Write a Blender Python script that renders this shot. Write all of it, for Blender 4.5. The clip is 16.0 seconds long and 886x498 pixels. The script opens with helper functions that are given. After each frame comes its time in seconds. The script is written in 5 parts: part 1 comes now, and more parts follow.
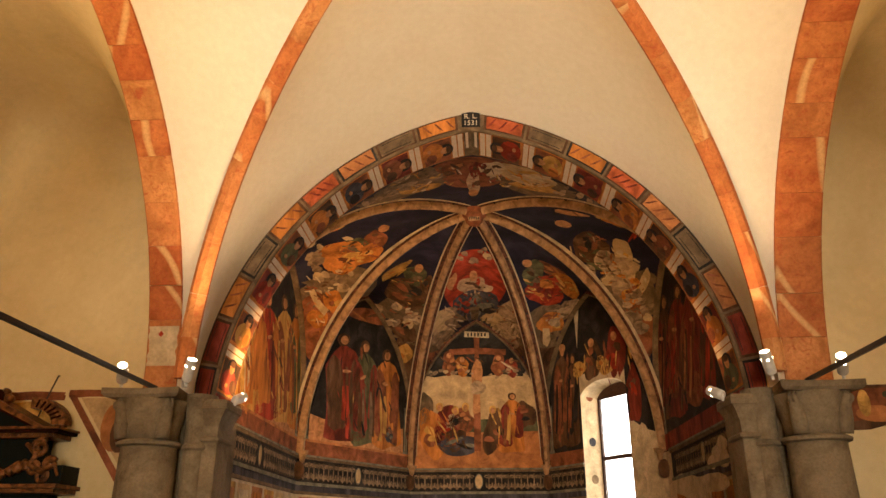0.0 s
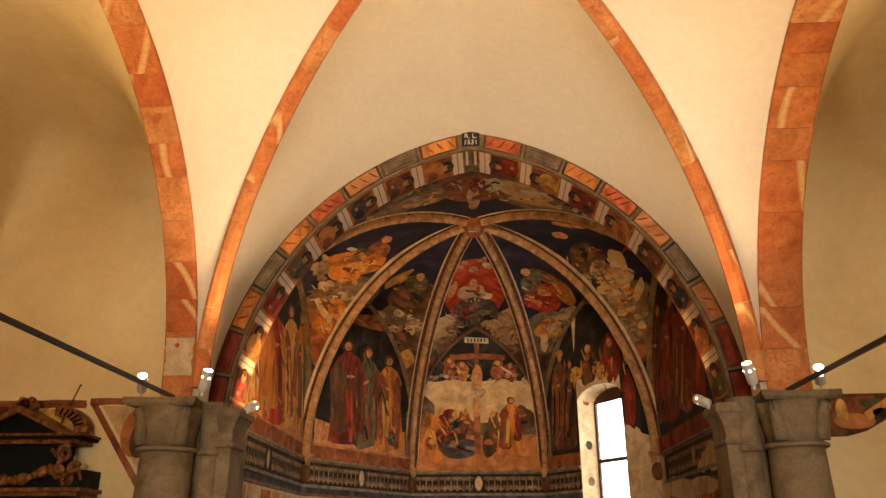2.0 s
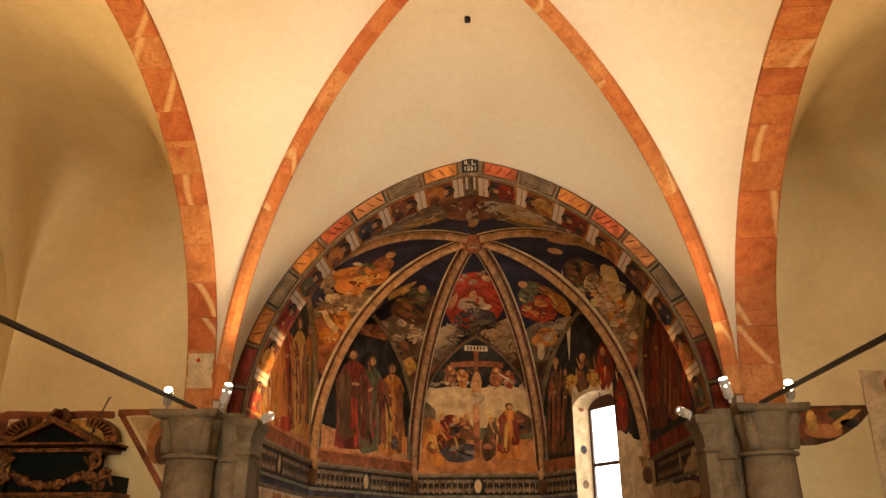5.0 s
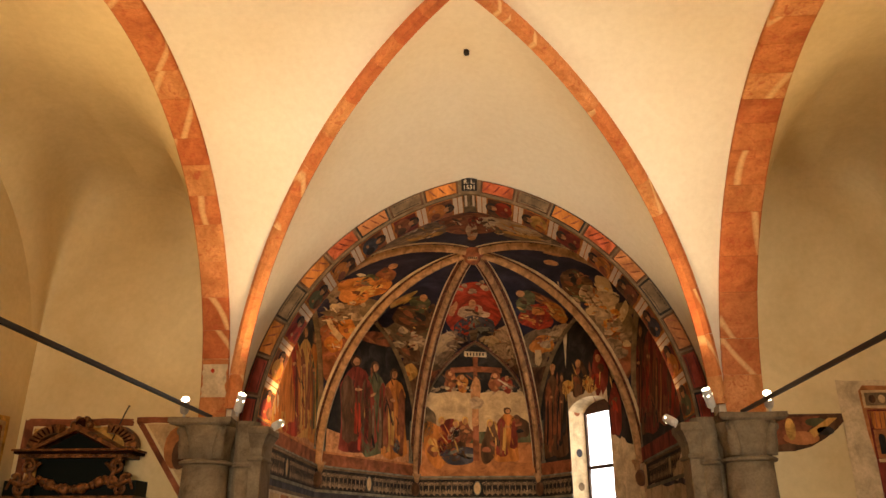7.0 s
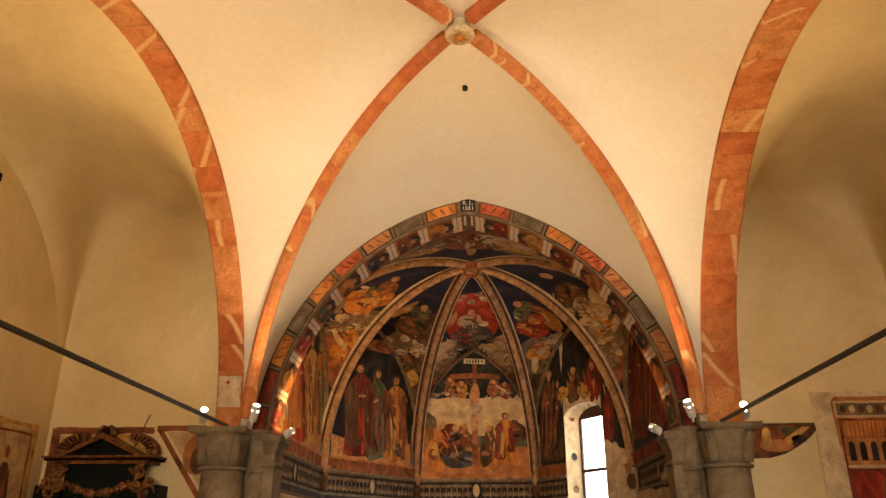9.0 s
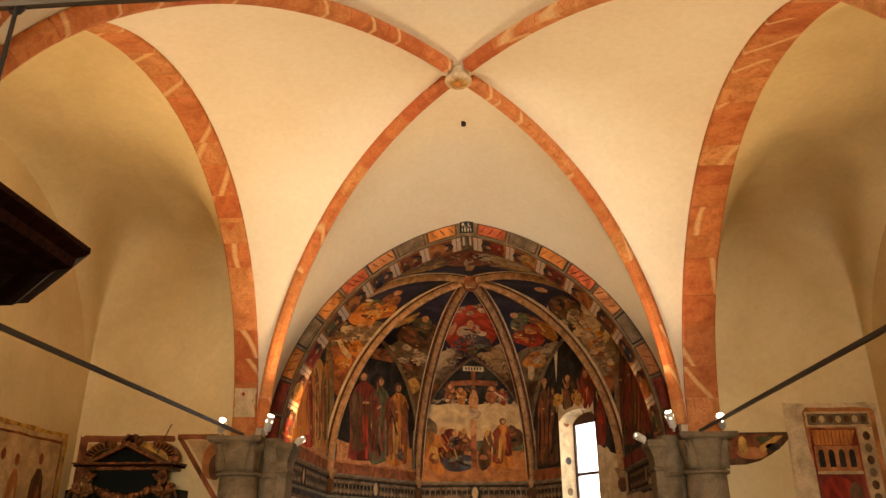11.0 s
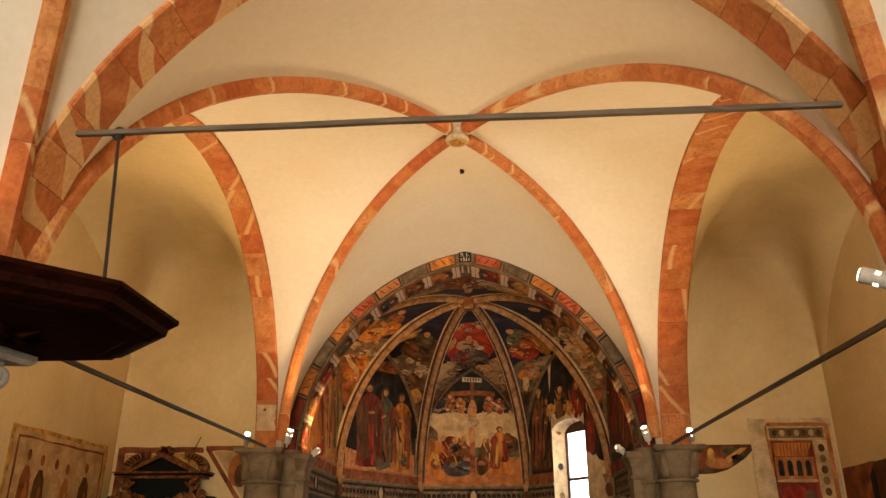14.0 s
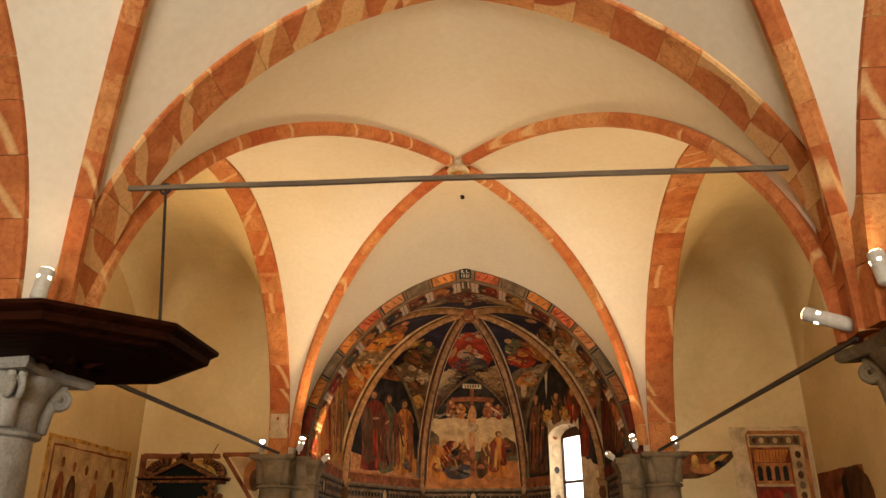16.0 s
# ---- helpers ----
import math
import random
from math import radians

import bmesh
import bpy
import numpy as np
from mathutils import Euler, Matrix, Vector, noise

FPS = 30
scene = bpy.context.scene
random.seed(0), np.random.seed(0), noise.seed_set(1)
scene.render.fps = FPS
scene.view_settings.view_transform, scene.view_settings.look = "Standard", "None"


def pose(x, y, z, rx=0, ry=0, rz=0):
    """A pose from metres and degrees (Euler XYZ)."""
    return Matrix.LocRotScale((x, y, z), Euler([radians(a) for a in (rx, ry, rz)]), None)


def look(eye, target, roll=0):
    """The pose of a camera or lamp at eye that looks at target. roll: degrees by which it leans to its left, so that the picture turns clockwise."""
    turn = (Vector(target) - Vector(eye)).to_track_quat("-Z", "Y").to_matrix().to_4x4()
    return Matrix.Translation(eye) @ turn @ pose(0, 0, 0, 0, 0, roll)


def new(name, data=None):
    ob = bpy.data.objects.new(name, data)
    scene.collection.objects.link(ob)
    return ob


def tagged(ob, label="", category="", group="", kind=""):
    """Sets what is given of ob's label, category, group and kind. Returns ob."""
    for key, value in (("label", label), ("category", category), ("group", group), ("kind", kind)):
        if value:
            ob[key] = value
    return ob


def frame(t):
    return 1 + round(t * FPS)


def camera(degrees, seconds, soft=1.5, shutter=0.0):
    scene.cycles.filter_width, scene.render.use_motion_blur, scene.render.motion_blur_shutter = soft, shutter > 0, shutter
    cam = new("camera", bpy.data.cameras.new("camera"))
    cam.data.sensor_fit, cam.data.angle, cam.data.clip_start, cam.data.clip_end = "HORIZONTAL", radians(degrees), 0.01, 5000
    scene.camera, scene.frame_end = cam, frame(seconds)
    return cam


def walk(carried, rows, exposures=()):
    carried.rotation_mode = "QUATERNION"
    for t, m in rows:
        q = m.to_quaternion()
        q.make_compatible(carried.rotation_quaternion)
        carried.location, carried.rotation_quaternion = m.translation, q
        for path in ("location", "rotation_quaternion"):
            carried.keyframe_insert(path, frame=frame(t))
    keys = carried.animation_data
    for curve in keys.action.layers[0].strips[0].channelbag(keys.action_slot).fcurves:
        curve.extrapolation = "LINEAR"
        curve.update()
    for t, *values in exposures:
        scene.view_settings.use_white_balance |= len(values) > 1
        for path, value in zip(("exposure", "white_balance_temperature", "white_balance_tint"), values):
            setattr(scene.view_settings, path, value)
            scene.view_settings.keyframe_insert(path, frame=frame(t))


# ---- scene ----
cam = camera(61.0, 16.0, soft=1.5)
PATH = [
    (0, pose(0.132, -7.881, 1.600, 111.413, 0, 3.389)),
    (1, pose(0.140, -8.108, 1.600, 111.419, 0, 3.394)),
    (2, pose(0.146, -8.346, 1.600, 111.425, 0, 3.398)),
    (3, pose(0.153, -8.579, 1.600, 111.431, 0, 3.403)),
    (4, pose(0.162, -8.810, 1.600, 111.437, 0, 3.407)),
    (5, pose(0.173, -9.053, 1.600, 111.442, 0, 3.412)),
    (6.5, pose(0.194, -9.464, 1.600, 111.451, 0, 3.419)),
    (7.5, pose(0.211, -9.781, 1.600, 111.457, 0, 3.423)),
    (8.5, pose(0.231, -10.134, 1.600, 111.463, 0, 3.428)),
    (9, pose(0.242, -10.323, 1.600, 111.465, 0, 3.430)),
    (10, pose(0.266, -10.723, 1.600, 111.471, 0, 3.435)),
    (11, pose(0.291, -11.145, 1.600, 111.477, 0, 3.440)),
    (11.5, pose(0.303, -11.363, 1.600, 111.480, 0, 3.442)),
    (12.5, pose(0.328, -11.806, 1.600, 111.486, 0, 3.446)),
    (13.5, pose(0.351, -12.256, 1.600, 111.491, 0, 3.451)),
    (14.5, pose(0.371, -12.707, 1.600, 111.497, 0, 3.456)),
    (15.5, pose(0.385, -13.147, 1.600, 111.503, 0, 3.460)),
    (16, pose(0.389, -13.357, 1.600, 111.506, 0, 3.463)),
]
walk(cam, PATH, exposures=((0.0, 0.46), (6.0, 0.38), (11.5, 0.30), (14.0, 0.25), (16.0, 0.20)))

# ---------- world and lamps ----------
WARM = (1.0, 0.675, 0.365)
world = bpy.data.worlds.new("sky")
scene.world = world
world.use_nodes = True
wn = world.node_tree.nodes
sky = wn.new("ShaderNodeTexSky")
sky.sky_type, sky.sun_disc = "NISHITA", False
sky.sun_elevation, sky.sun_rotation = radians(40), radians(60)
world.node_tree.links.new(sky.outputs["Color"], wn["Background"].inputs["Color"])
wn["Background"].inputs["Strength"].default_value = 0.15


def spot_lamp(eye, target, watts, degrees=120, size=0.05, colour=WARM):
    data = bpy.data.lights.new("spot_light", "SPOT")
    data.energy, data.color, data.spot_size, data.spot_blend, data.shadow_soft_size = watts, colour, radians(degrees), 1.0, size
    ob = new("spot_light", data)
    ob.matrix_world = look(eye, target)
    return ob


# ---------- materials ----------
def tree(name, rough=0.85, spec=0.25, metal=0.0):
    m = bpy.data.materials.new(name)
    m.use_nodes = True
    nt = m.node_tree
    b = nt.nodes["Principled BSDF"]
    b.inputs["Roughness"].default_value = rough
    b.inputs["Specular IOR Level"].default_value = spec
    b.inputs["Metallic"].default_value = metal
    return m, nt, b


def noise_node(nt, scale, detail=5.0, rough=0.6, vec=None, dist=0.0):
    n = nt.nodes.new("ShaderNodeTexNoise")
    n.inputs["Scale"].default_value = scale
    n.inputs["Detail"].default_value = detail
    n.inputs["Roughness"].default_value = rough
    n.inputs["Distortion"].default_value = dist
    if vec is not None:
        nt.links.new(vec, n.inputs["Vector"])
    return n


def ramp(nt, fac, stops):
    r = nt.nodes.new("ShaderNodeValToRGB")
    els = r.color_ramp.elements
    while len(els) < len(stops):
        els.new(0.5)
    for e, (p, c) in zip(els, stops):
        e.position, e.color = p, (*c, 1.0) if len(c) == 3 else c
    nt.links.new(fac, r.inputs["Fac"])
    return r.outputs["Color"]


def mix(nt, fac, a, b, mode="MIX"):
    n = nt.nodes.new("ShaderNodeMix")
    n.data_type, n.blend_type = "RGBA", mode
    for sock, v in ((n.inputs[0], fac), (n.inputs[6], a), (n.inputs[7], b)):
        if isinstance(v, (int, float)):
            sock.default_value = v
        elif isinstance(v, tuple):
            sock.default_value = (*v, 1.0)
        else:
            nt.links.new(v, sock)
    return n.outputs[2]


def place_vec(nt, shift=False, stretch=(1, 1, 1)):
    """World position, shifted by the object's random number where asked."""
    g = nt.nodes.new("ShaderNodeNewGeometry").outputs["Position"]
    mp = nt.nodes.new("ShaderNodeMapping")
    mp.inputs["Scale"].default_value = stretch
    nt.links.new(g, mp.inputs["Vector"])
    if shift:
        info = nt.nodes.new("ShaderNodeObjectInfo")
        mul = nt.nodes.new("ShaderNodeMath")
        mul.operation = "MULTIPLY"
        mul.inputs[1].default_value = 37.0
        nt.links.new(info.outputs["Random"], mul.inputs[0])
        nt.links.new(mul.outputs[0], mp.inputs["Location"])
    return mp.outputs["Vector"]


def bump(nt, b, height, strength, distance):
    n = nt.nodes.new("ShaderNodeBump")
    n.inputs["Strength"].default_value, n.inputs["Distance"].default_value = strength, distance
    nt.links.new(height, n.inputs["Height"])
    nt.links.new(n.outputs["Normal"], b.inputs["Normal"])


def plaster(name, base, stain, cover=0.5, rough=0.9):
    m, nt, b = tree(name, rough, 0.15)
    v = place_vec(nt)
    big, fine = noise_node(nt, 0.7, 6, 0.62, v, 0.4), noise_node(nt, 14.0, 6, 0.6, v)
    c = ramp(nt, big.outputs["Fac"], [(0.36, base), (0.5 + 0.3 * (1 - cover) + 0.1, stain)])
    f = ramp(nt, fine.outputs["Fac"], [(0.3, (0.93, 0.92, 0.90)), (0.65, (1, 1, 1))])
    nt.links.new(mix(nt, 1.0, c, f, "MULTIPLY"), b.inputs["Base Color"])
    wave = noise_node(nt, 2.2, 5, 0.55, v)
    bump(nt, b, mix(nt, 0.25, wave.outputs["Fac"], fine.outputs["Fac"]), 0.35, 0.03)
    return m


def pigment(name, base, dark=0.55, light=1.25, scale=5.0, stretch=(1, 1, 1), rough=0.8):
    """Fresco colour: mottled, with brushed lighter and darker strokes and lost flecks."""
    m, nt, b = tree(name, rough, 0.2)
    v = place_vec(nt, True, stretch)
    n1, n2 = noise_node(nt, scale, 4, 0.55, v, 0.6), noise_node(nt, scale * 7, 5, 0.65, v)
    lo, hi = tuple(x * dark for x in base), tuple(min(x * light + 0.01, 0.9) for x in base)
    c = ramp(nt, n1.outputs["Fac"], [(0.34, lo), (0.52, base), (0.7, hi)])
    f = ramp(nt, n2.outputs["Fac"], [(0.3, (0.78, 0.76, 0.74)), (0.6, (1, 1, 1))])
    nt.links.new(mix(nt, 1.0, c, f, "MULTIPLY"), b.inputs["Base Color"])
    bump(nt, b, n2.outputs["Fac"], 0.15, 0.01)
    return m


def nt_random(nt, k):
    """A second random number for each object."""
    a, b = nt.nodes.new("ShaderNodeMath"), nt.nodes.new("ShaderNodeMath")
    a.operation, b.operation = "MULTIPLY", "FRACT"
    a.inputs[1].default_value = k
    nt.links.new(nt.nodes.new("ShaderNodeObjectInfo").outputs["Random"], a.inputs[0])
    nt.links.new(a.outputs[0], b.inputs[0])
    return b.outputs[0]


def orange_stone(name, start=0.962, scale=0.80, wild=1.4, gate=0.25):
    """Ochre and red painted blocks with cream veins and swirls, each block of its own tone."""
    m, nt, b = tree(name, 0.8, 0.2)
    v = place_vec(nt, True)
    info = nt.nodes.new("ShaderNodeObjectInfo").outputs["Random"]
    tone = ramp(nt, info, [(0.0, (0.44, 0.115, 0.032)), (0.3, (0.54, 0.19, 0.055)), (0.55, (0.47, 0.14, 0.042)), (0.8, (0.60, 0.27, 0.09)), (1.0, (0.50, 0.16, 0.045))])
    big = noise_node(nt, 3.0, 5, 0.6, v, 1.0)
    mottled = mix(nt, 1.0, tone, ramp(nt, big.outputs["Fac"], [(0.3, (0.72, 0.66, 0.60)), (0.5, (1, 1, 1)), (0.72, (1.25, 1.35, 1.5))]), "MULTIPLY")
    w = nt.nodes.new("ShaderNodeTexWave")
    w.wave_type, w.bands_direction = "BANDS", "DIAGONAL"
    w.inputs["Scale"].default_value, w.inputs["Distortion"].default_value = scale, wild
    w.inputs["Detail"].default_value, w.inputs["Detail Scale"].default_value = 2.0, 0.9
    nt.links.new(v, w.inputs["Vector"])
    vein = ramp(nt, w.outputs["Fac"], [(start, (0, 0, 0)), (start + 0.07, (0.8, 0.8, 0.8))])
    spare = ramp(nt, nt_random(nt, 7.3), [(gate, (0, 0, 0)), (gate + 0.01, (1, 1, 1))])
    vein = mix(nt, 1.0, vein, spare, "MULTIPLY")
    blot = noise_node(nt, 9.0, 6, 0.7, v, 1.6)
    mottled = mix(nt, ramp(nt, blot.outputs["Fac"], [(0.52, (0, 0, 0)), (0.66, (0.75, 0.75, 0.75))]), mottled, (0.40, 0.085, 0.028))
    pale = mix(nt, vein, mottled, (0.74, 0.47, 0.21))
    fine = noise_node(nt, 30.0, 5, 0.7, v)
    out = mix(nt, 1.0, pale, ramp(nt, fine.outputs["Fac"], [(0.3, (0.8, 0.76, 0.72)), (0.6, (1.04, 1.04, 1.04))]), "MULTIPLY")
    nt.links.new(out, b.inputs["Base Color"])
    bump(nt, b, fine.outputs["Fac"], 0.25, 0.01)
    return m


def stone(name, base, dark):
    m, nt, b = tree(name, 0.85, 0.25)
    v = place_vec(nt, True)
    n1, n2 = noise_node(nt, 2.5, 6, 0.65, v, 0.5), noise_node(nt, 40, 5, 0.7, v)
    c = ramp(nt, n1.outputs["Fac"], [(0.32, dark), (0.6, base)])
    nt.links.new(mix(nt, 1.0, c, ramp(nt, n2.outputs["Fac"], [(0.35, (0.78, 0.76, 0.73)), (0.58, (1, 1, 1))]), "MULTIPLY"), b.inputs["Base Color"])
    bump(nt, b, n2.outputs["Fac"], 0.5, 0.01)
    return m


def wood(name, base, dark, rough=0.5, spec=0.2):
    m, nt, b = tree(name, rough, spec)
    v = place_vec(nt, True, (1.5, 14, 14))
    n1 = noise_node(nt, 1.6, 6, 0.6, v, 0.8)
    nt.links.new(ramp(nt, n1.outputs["Fac"], [(0.3, dark), (0.65, base)]), b.inputs["Base Color"])
    bump(nt, b, n1.outputs["Fac"], 0.2, 0.005)
    return m


def plain(name, base, rough=0.5, metal=0.0, spec=0.4):
    m, nt, b = tree(name, rough, spec, metal)
    n1 = noise_node(nt, 25, 4, 0.6, place_vec(nt, True))
    nt.links.new(ramp(nt, n1.outputs["Fac"], [(0.3, tuple(x * 0.8 for x in base)), (0.6, base)]), b.inputs["Base Color"])
    return m


M_VAULT = plaster("vault_plaster", (0.80, 0.725, 0.585), (0.76, 0.665, 0.51), 0.4)
M_WALL = plaster("wall_plaster", (0.75, 0.60, 0.33), (0.60, 0.46, 0.23), 0.6)
M_ORANGE = orange_stone("orange_painted_stone")
M_SWIRL = orange_stone("orange_stone_with_cream_swirls", 0.72, 0.8, 6.0, 0.05)
M_STONE = stone("grey_stone", (0.27, 0.20, 0.115), (0.13, 0.09, 0.048))
M_PALESTONE = stone("pale_limestone", (0.50, 0.47, 0.41), (0.30, 0.28, 0.24))
M_RIB = pigment("painted_rib_moulding", (0.37, 0.205, 0.09), 0.55, 1.35, 7)
M_RIBSIDE = pigment("brown_ornament_fillet", (0.10, 0.036, 0.018), 0.4, 2.2, 22)
M_WHITE = plain("white_line", (0.72, 0.56, 0.38), 0.8, 0, 0.2)
M_DARKWOOD = wood("dark_walnut", (0.030, 0.0065, 0.0020), (0.007, 0.0016, 0.0006), 0.7, 0.04)
M_BEAM = wood("weathered_grey_beam", (0.16, 0.12, 0.08), (0.07, 0.05, 0.035), 0.7)
M_GILT = pigment("worn_gilding", (0.15, 0.055, 0.013), 0.25, 2.0, 14, rough=0.4)
M_IRON = plain("dark_iron", (0.05, 0.042, 0.035), 0.45, 0.6)
M_LAMPWHITE = plain("cream_enamel", (0.62, 0.58, 0.50), 0.35)
M_GREENBLACK = plain("dark_green_paint", (0.004, 0.006, 0.004), 0.5, 0, 0.1)
PIG = {
    "night": pigment("night_blue_ground", (0.016, 0.013, 0.026), 0.5, 1.6, 2.0),
    "black": pigment("sooty_black", (0.020, 0.016, 0.012), 0.5, 1.8, 3.0),
    "red": pigment("vermilion", (0.34, 0.035, 0.012), 0.45, 1.5, 5, (1, 1, 0.35)),
    "deepred": pigment("madder_red", (0.19, 0.030, 0.015), 0.4, 1.6, 5, (1, 1, 0.35)),
    "orange": pigment("orange_ochre", (0.50, 0.17, 0.03), 0.45, 1.4, 5, (1, 1, 0.3)),
    "ochre": pigment("yellow_ochre", (0.52, 0.27, 0.06), 0.5, 1.4, 5, (1, 1, 0.3)),
    "brown": pigment("umber", (0.10, 0.045, 0.018), 0.45, 1.7, 5, (1, 1, 0.35)),
    "rust": pigment("rust_brown", (0.24, 0.075, 0.028), 0.5, 1.5, 4),
    "green": pigment("dull_green", (0.10, 0.095, 0.04), 0.45, 1.6, 5, (1, 1, 0.35)),
    "blue": pigment("slate_blue", (0.055, 0.050, 0.056), 0.45, 1.7, 5, (1, 1, 0.35)),
    "grey": pigment("cloud_grey", (0.25, 0.16, 0.085), 0.45, 1.6, 7),
    "cloud": pigment("cloud_cream", (0.42, 0.28, 0.15), 0.6, 1.4, 8),
    "skin": pigment("warm_flesh", (0.48, 0.215, 0.08), 0.6, 1.3, 9),
    "pale": pigment("pale_ochre", (0.54, 0.36, 0.17), 0.7, 1.25, 4),
    "cream": pigment("cream_wash", (0.60, 0.45, 0.26), 0.7, 1.2, 4),
    "taupe": pigment("grey_brown", (0.165, 0.105, 0.052), 0.6, 1.4, 5),
    "gold": pigment("gold_ochre", (0.55, 0.30, 0.07), 0.5, 1.4, 9),
    "stonegrey": pigment("painted_stone_grey", (0.19, 0.17, 0.115), 0.6, 1.4, 6),
    "brick": pigment("brick_red", (0.40, 0.085, 0.025), 0.5, 1.4, 6),
    "earth": pigment("red_earth", (0.42, 0.16, 0.05), 0.6, 1.4, 4),
}


# ---------- mesh helpers ----------
def part(name, bm, material, parent=None, label="", smooth=False):
    me = bpy.data.meshes.new(name)
    bmesh.ops.recalc_face_normals(bm, faces=bm.faces[:])
    bm.to_mesh(me)
    bm.free()
    for m in (material if isinstance(material, (list, tuple)) else [material]):
        me.materials.append(m)
    if smooth:
        for p in me.polygons:
            p.use_smooth = True
    ob = new(name, me)
    if parent is not None:
        ob.parent = parent
    if label:
        ob["label"] = label
    return ob


def thing(name, label, category, group="", kind="", at=(0, 0, 0)):
    ob = tagged(new(name), label, category, group, kind)
    ob.location = at
    return ob


def box(bm, x0, x1, y0, y1, z0, z1, bevel=0.0):
    vs = [bm.verts.new((x, y, z)) for x in (x0, x1) for y in (y0, y1) for z in (z0, z1)]
    fs = [bm.faces.new([vs[i] for i in f]) for f in ((0, 1, 3, 2), (4, 6, 7, 5), (0, 4, 5, 1), (2, 3, 7, 6), (0, 2, 6, 4), (1, 5, 7, 3))]
    if bevel:
        es = list({e for f in fs for e in f.edges})
        bmesh.ops.bevel(bm, geom=es, offset=bevel, segments=2, affect="EDGES", profile=0.6)
    return bm


def lathe(bm, profile, centre=(0, 0), steps=28, turn=0.0):
    """Turned body round a vertical axis; profile: (radius, z) from bottom to top."""
    rings = []
    for r, z in profile:
        rings.append([bm.verts.new((centre[0] + r * math.cos(turn + 2 * math.pi * i / steps), centre[1] + r * math.sin(turn + 2 * math.pi * i / steps), z)) for i in range(steps)])
    for a, b in zip(rings, rings[1:]):
        for i in range(steps):
            bm.faces.new((a[i], a[(i + 1) % steps], b[(i + 1) % steps], b[i]))
    bm.faces.new(rings[0][::-1]), bm.faces.new(rings[-1])
    return bm


def tube(bm, pts, radius, sides=8):
    """A round bar along points; radius a number or one for each point."""
    pts = [Vector(p) for p in pts]
    rings = []
    for i, p in enumerate(pts):
        d = (pts[min(i + 1, len(pts) - 1)] - pts[max(i - 1, 0)]).normalized()
        a = d.orthogonal().normalized() if i == 0 else (a - d * a.dot(d)).normalized()
        b = d.cross(a)
        r = radius[i] if isinstance(radius, (list, tuple)) else radius
        rings.append([bm.verts.new(p + r * (math.cos(2 * math.pi * k / sides) * a + math.sin(2 * math.pi * k / sides) * b)) for k in range(sides)])
    for r0, r1 in zip(rings, rings[1:]):
        for k in range(sides):
            bm.faces.new((r0[k], r0[(k + 1) % sides], r1[(k + 1) % sides], r1[k]))
    bm.faces.new(rings[0][::-1]), bm.faces.new(rings[-1])
    return bm


def sweep(bm, pts, side, profile):
    """A moulding along a flat curve. side: the plane's normal; profile: (across, in), where in points to the hollow side of the curve."""
    pts = [Vector(p) for p in pts]
    side = Vector(side).normalized()
    rings = []
    for i, p in enumerate(pts):
        d = (pts[min(i + 1, len(pts) - 1)] - pts[max(i - 1, 0)]).normalized()
        n = side.cross(d).normalized()
        rings.append([bm.verts.new(p + side * a + n * b) for a, b in profile])
    m = len(profile)
    for r0, r1 in zip(rings, rings[1:]):
        for k in range(m):
            bm.faces.new((r0[k], r0[(k + 1) % m], r1[(k + 1) % m], r1[k]))
    bm.faces.new(rings[0][::-1]), bm.faces.new(rings[-1])
    return bm


def lerp(a, b, t):
    return Vector(a) * (1 - t) + Vector(b) * t


def ruled(bm, ca, cb, nu=24, nv=10, sag=0.0, cove=0.0):
    """A web between two curves given as functions of 0..1; sag lifts its middle, cove rounds it down into the second curve."""
    g = [[None] * (nv + 1) for _ in range(nu + 1)]
    for i in range(nu + 1):
        a, b = Vector(ca(i / nu)), Vector(cb(i / nu))
        for j in range(nv + 1):
            v = j / nv if not cove else 1 - (1 - j / nv) ** 2
            p = a.lerp(b, v)
            p.z += sag * (i / nu) ** 2 * 4 * v * (1 - v)
            if cove:
                p.z = b.z + (a.z - b.z) * (1 - v ** cove) ** (1 / cove)
            g[i][j] = bm.verts.new(p)
    for i in range(nu):
        for j in range(nv):
            try:
                bm.faces.new((g[i][j], g[i + 1][j], g[i + 1][j + 1], g[i][j + 1]))
            except ValueError:
                pass
    return bm
# ---------- the plan ----------
BAY = 7.7            # length of a vault bay
MID = -3.9           # the boss of the first bay
BACK = -8.1          # near side of the transverse arch
SPRING = 3.0
NAVE = 2.94          # half the nave's width
AISLE = 5.65         # outer walls of the aisles
TOP = 9.2


def chancel_curve(s, inset=0.0, y=0.0):
    """Half of the pointed chancel arch: s from its foot (0) to its apex (1); inset moves it inwards."""
    h, z0 = 3.61, 2.85
    r = (NAVE + 0.08) ** 2
    r = (r + h * h) / (2 * (NAVE + 0.08))
    c = r - (NAVE + 0.08)

    def at(u, side):
        rr = r - inset
        a = u * math.acos(min(1, c / rr))
        return Vector((side * (rr * math.cos(a) - c), y, z0 + rr * math.sin(a)))
    return at


def chancel_at(u, side, inset=0.0, y=0.0):
    return chancel_curve(0, inset, y)(u, side)


def ellipse_at(u, foot, crown):
    """A quarter ellipse from foot (upright) to crown (level)."""
    a = u * math.pi / 2
    k, h = 1 - math.cos(a), math.sin(a)
    return Vector((foot[0] + (crown[0] - foot[0]) * k, foot[1] + (crown[1] - foot[1]) * k, foot[2] + (crown[2] - foot[2]) * h))


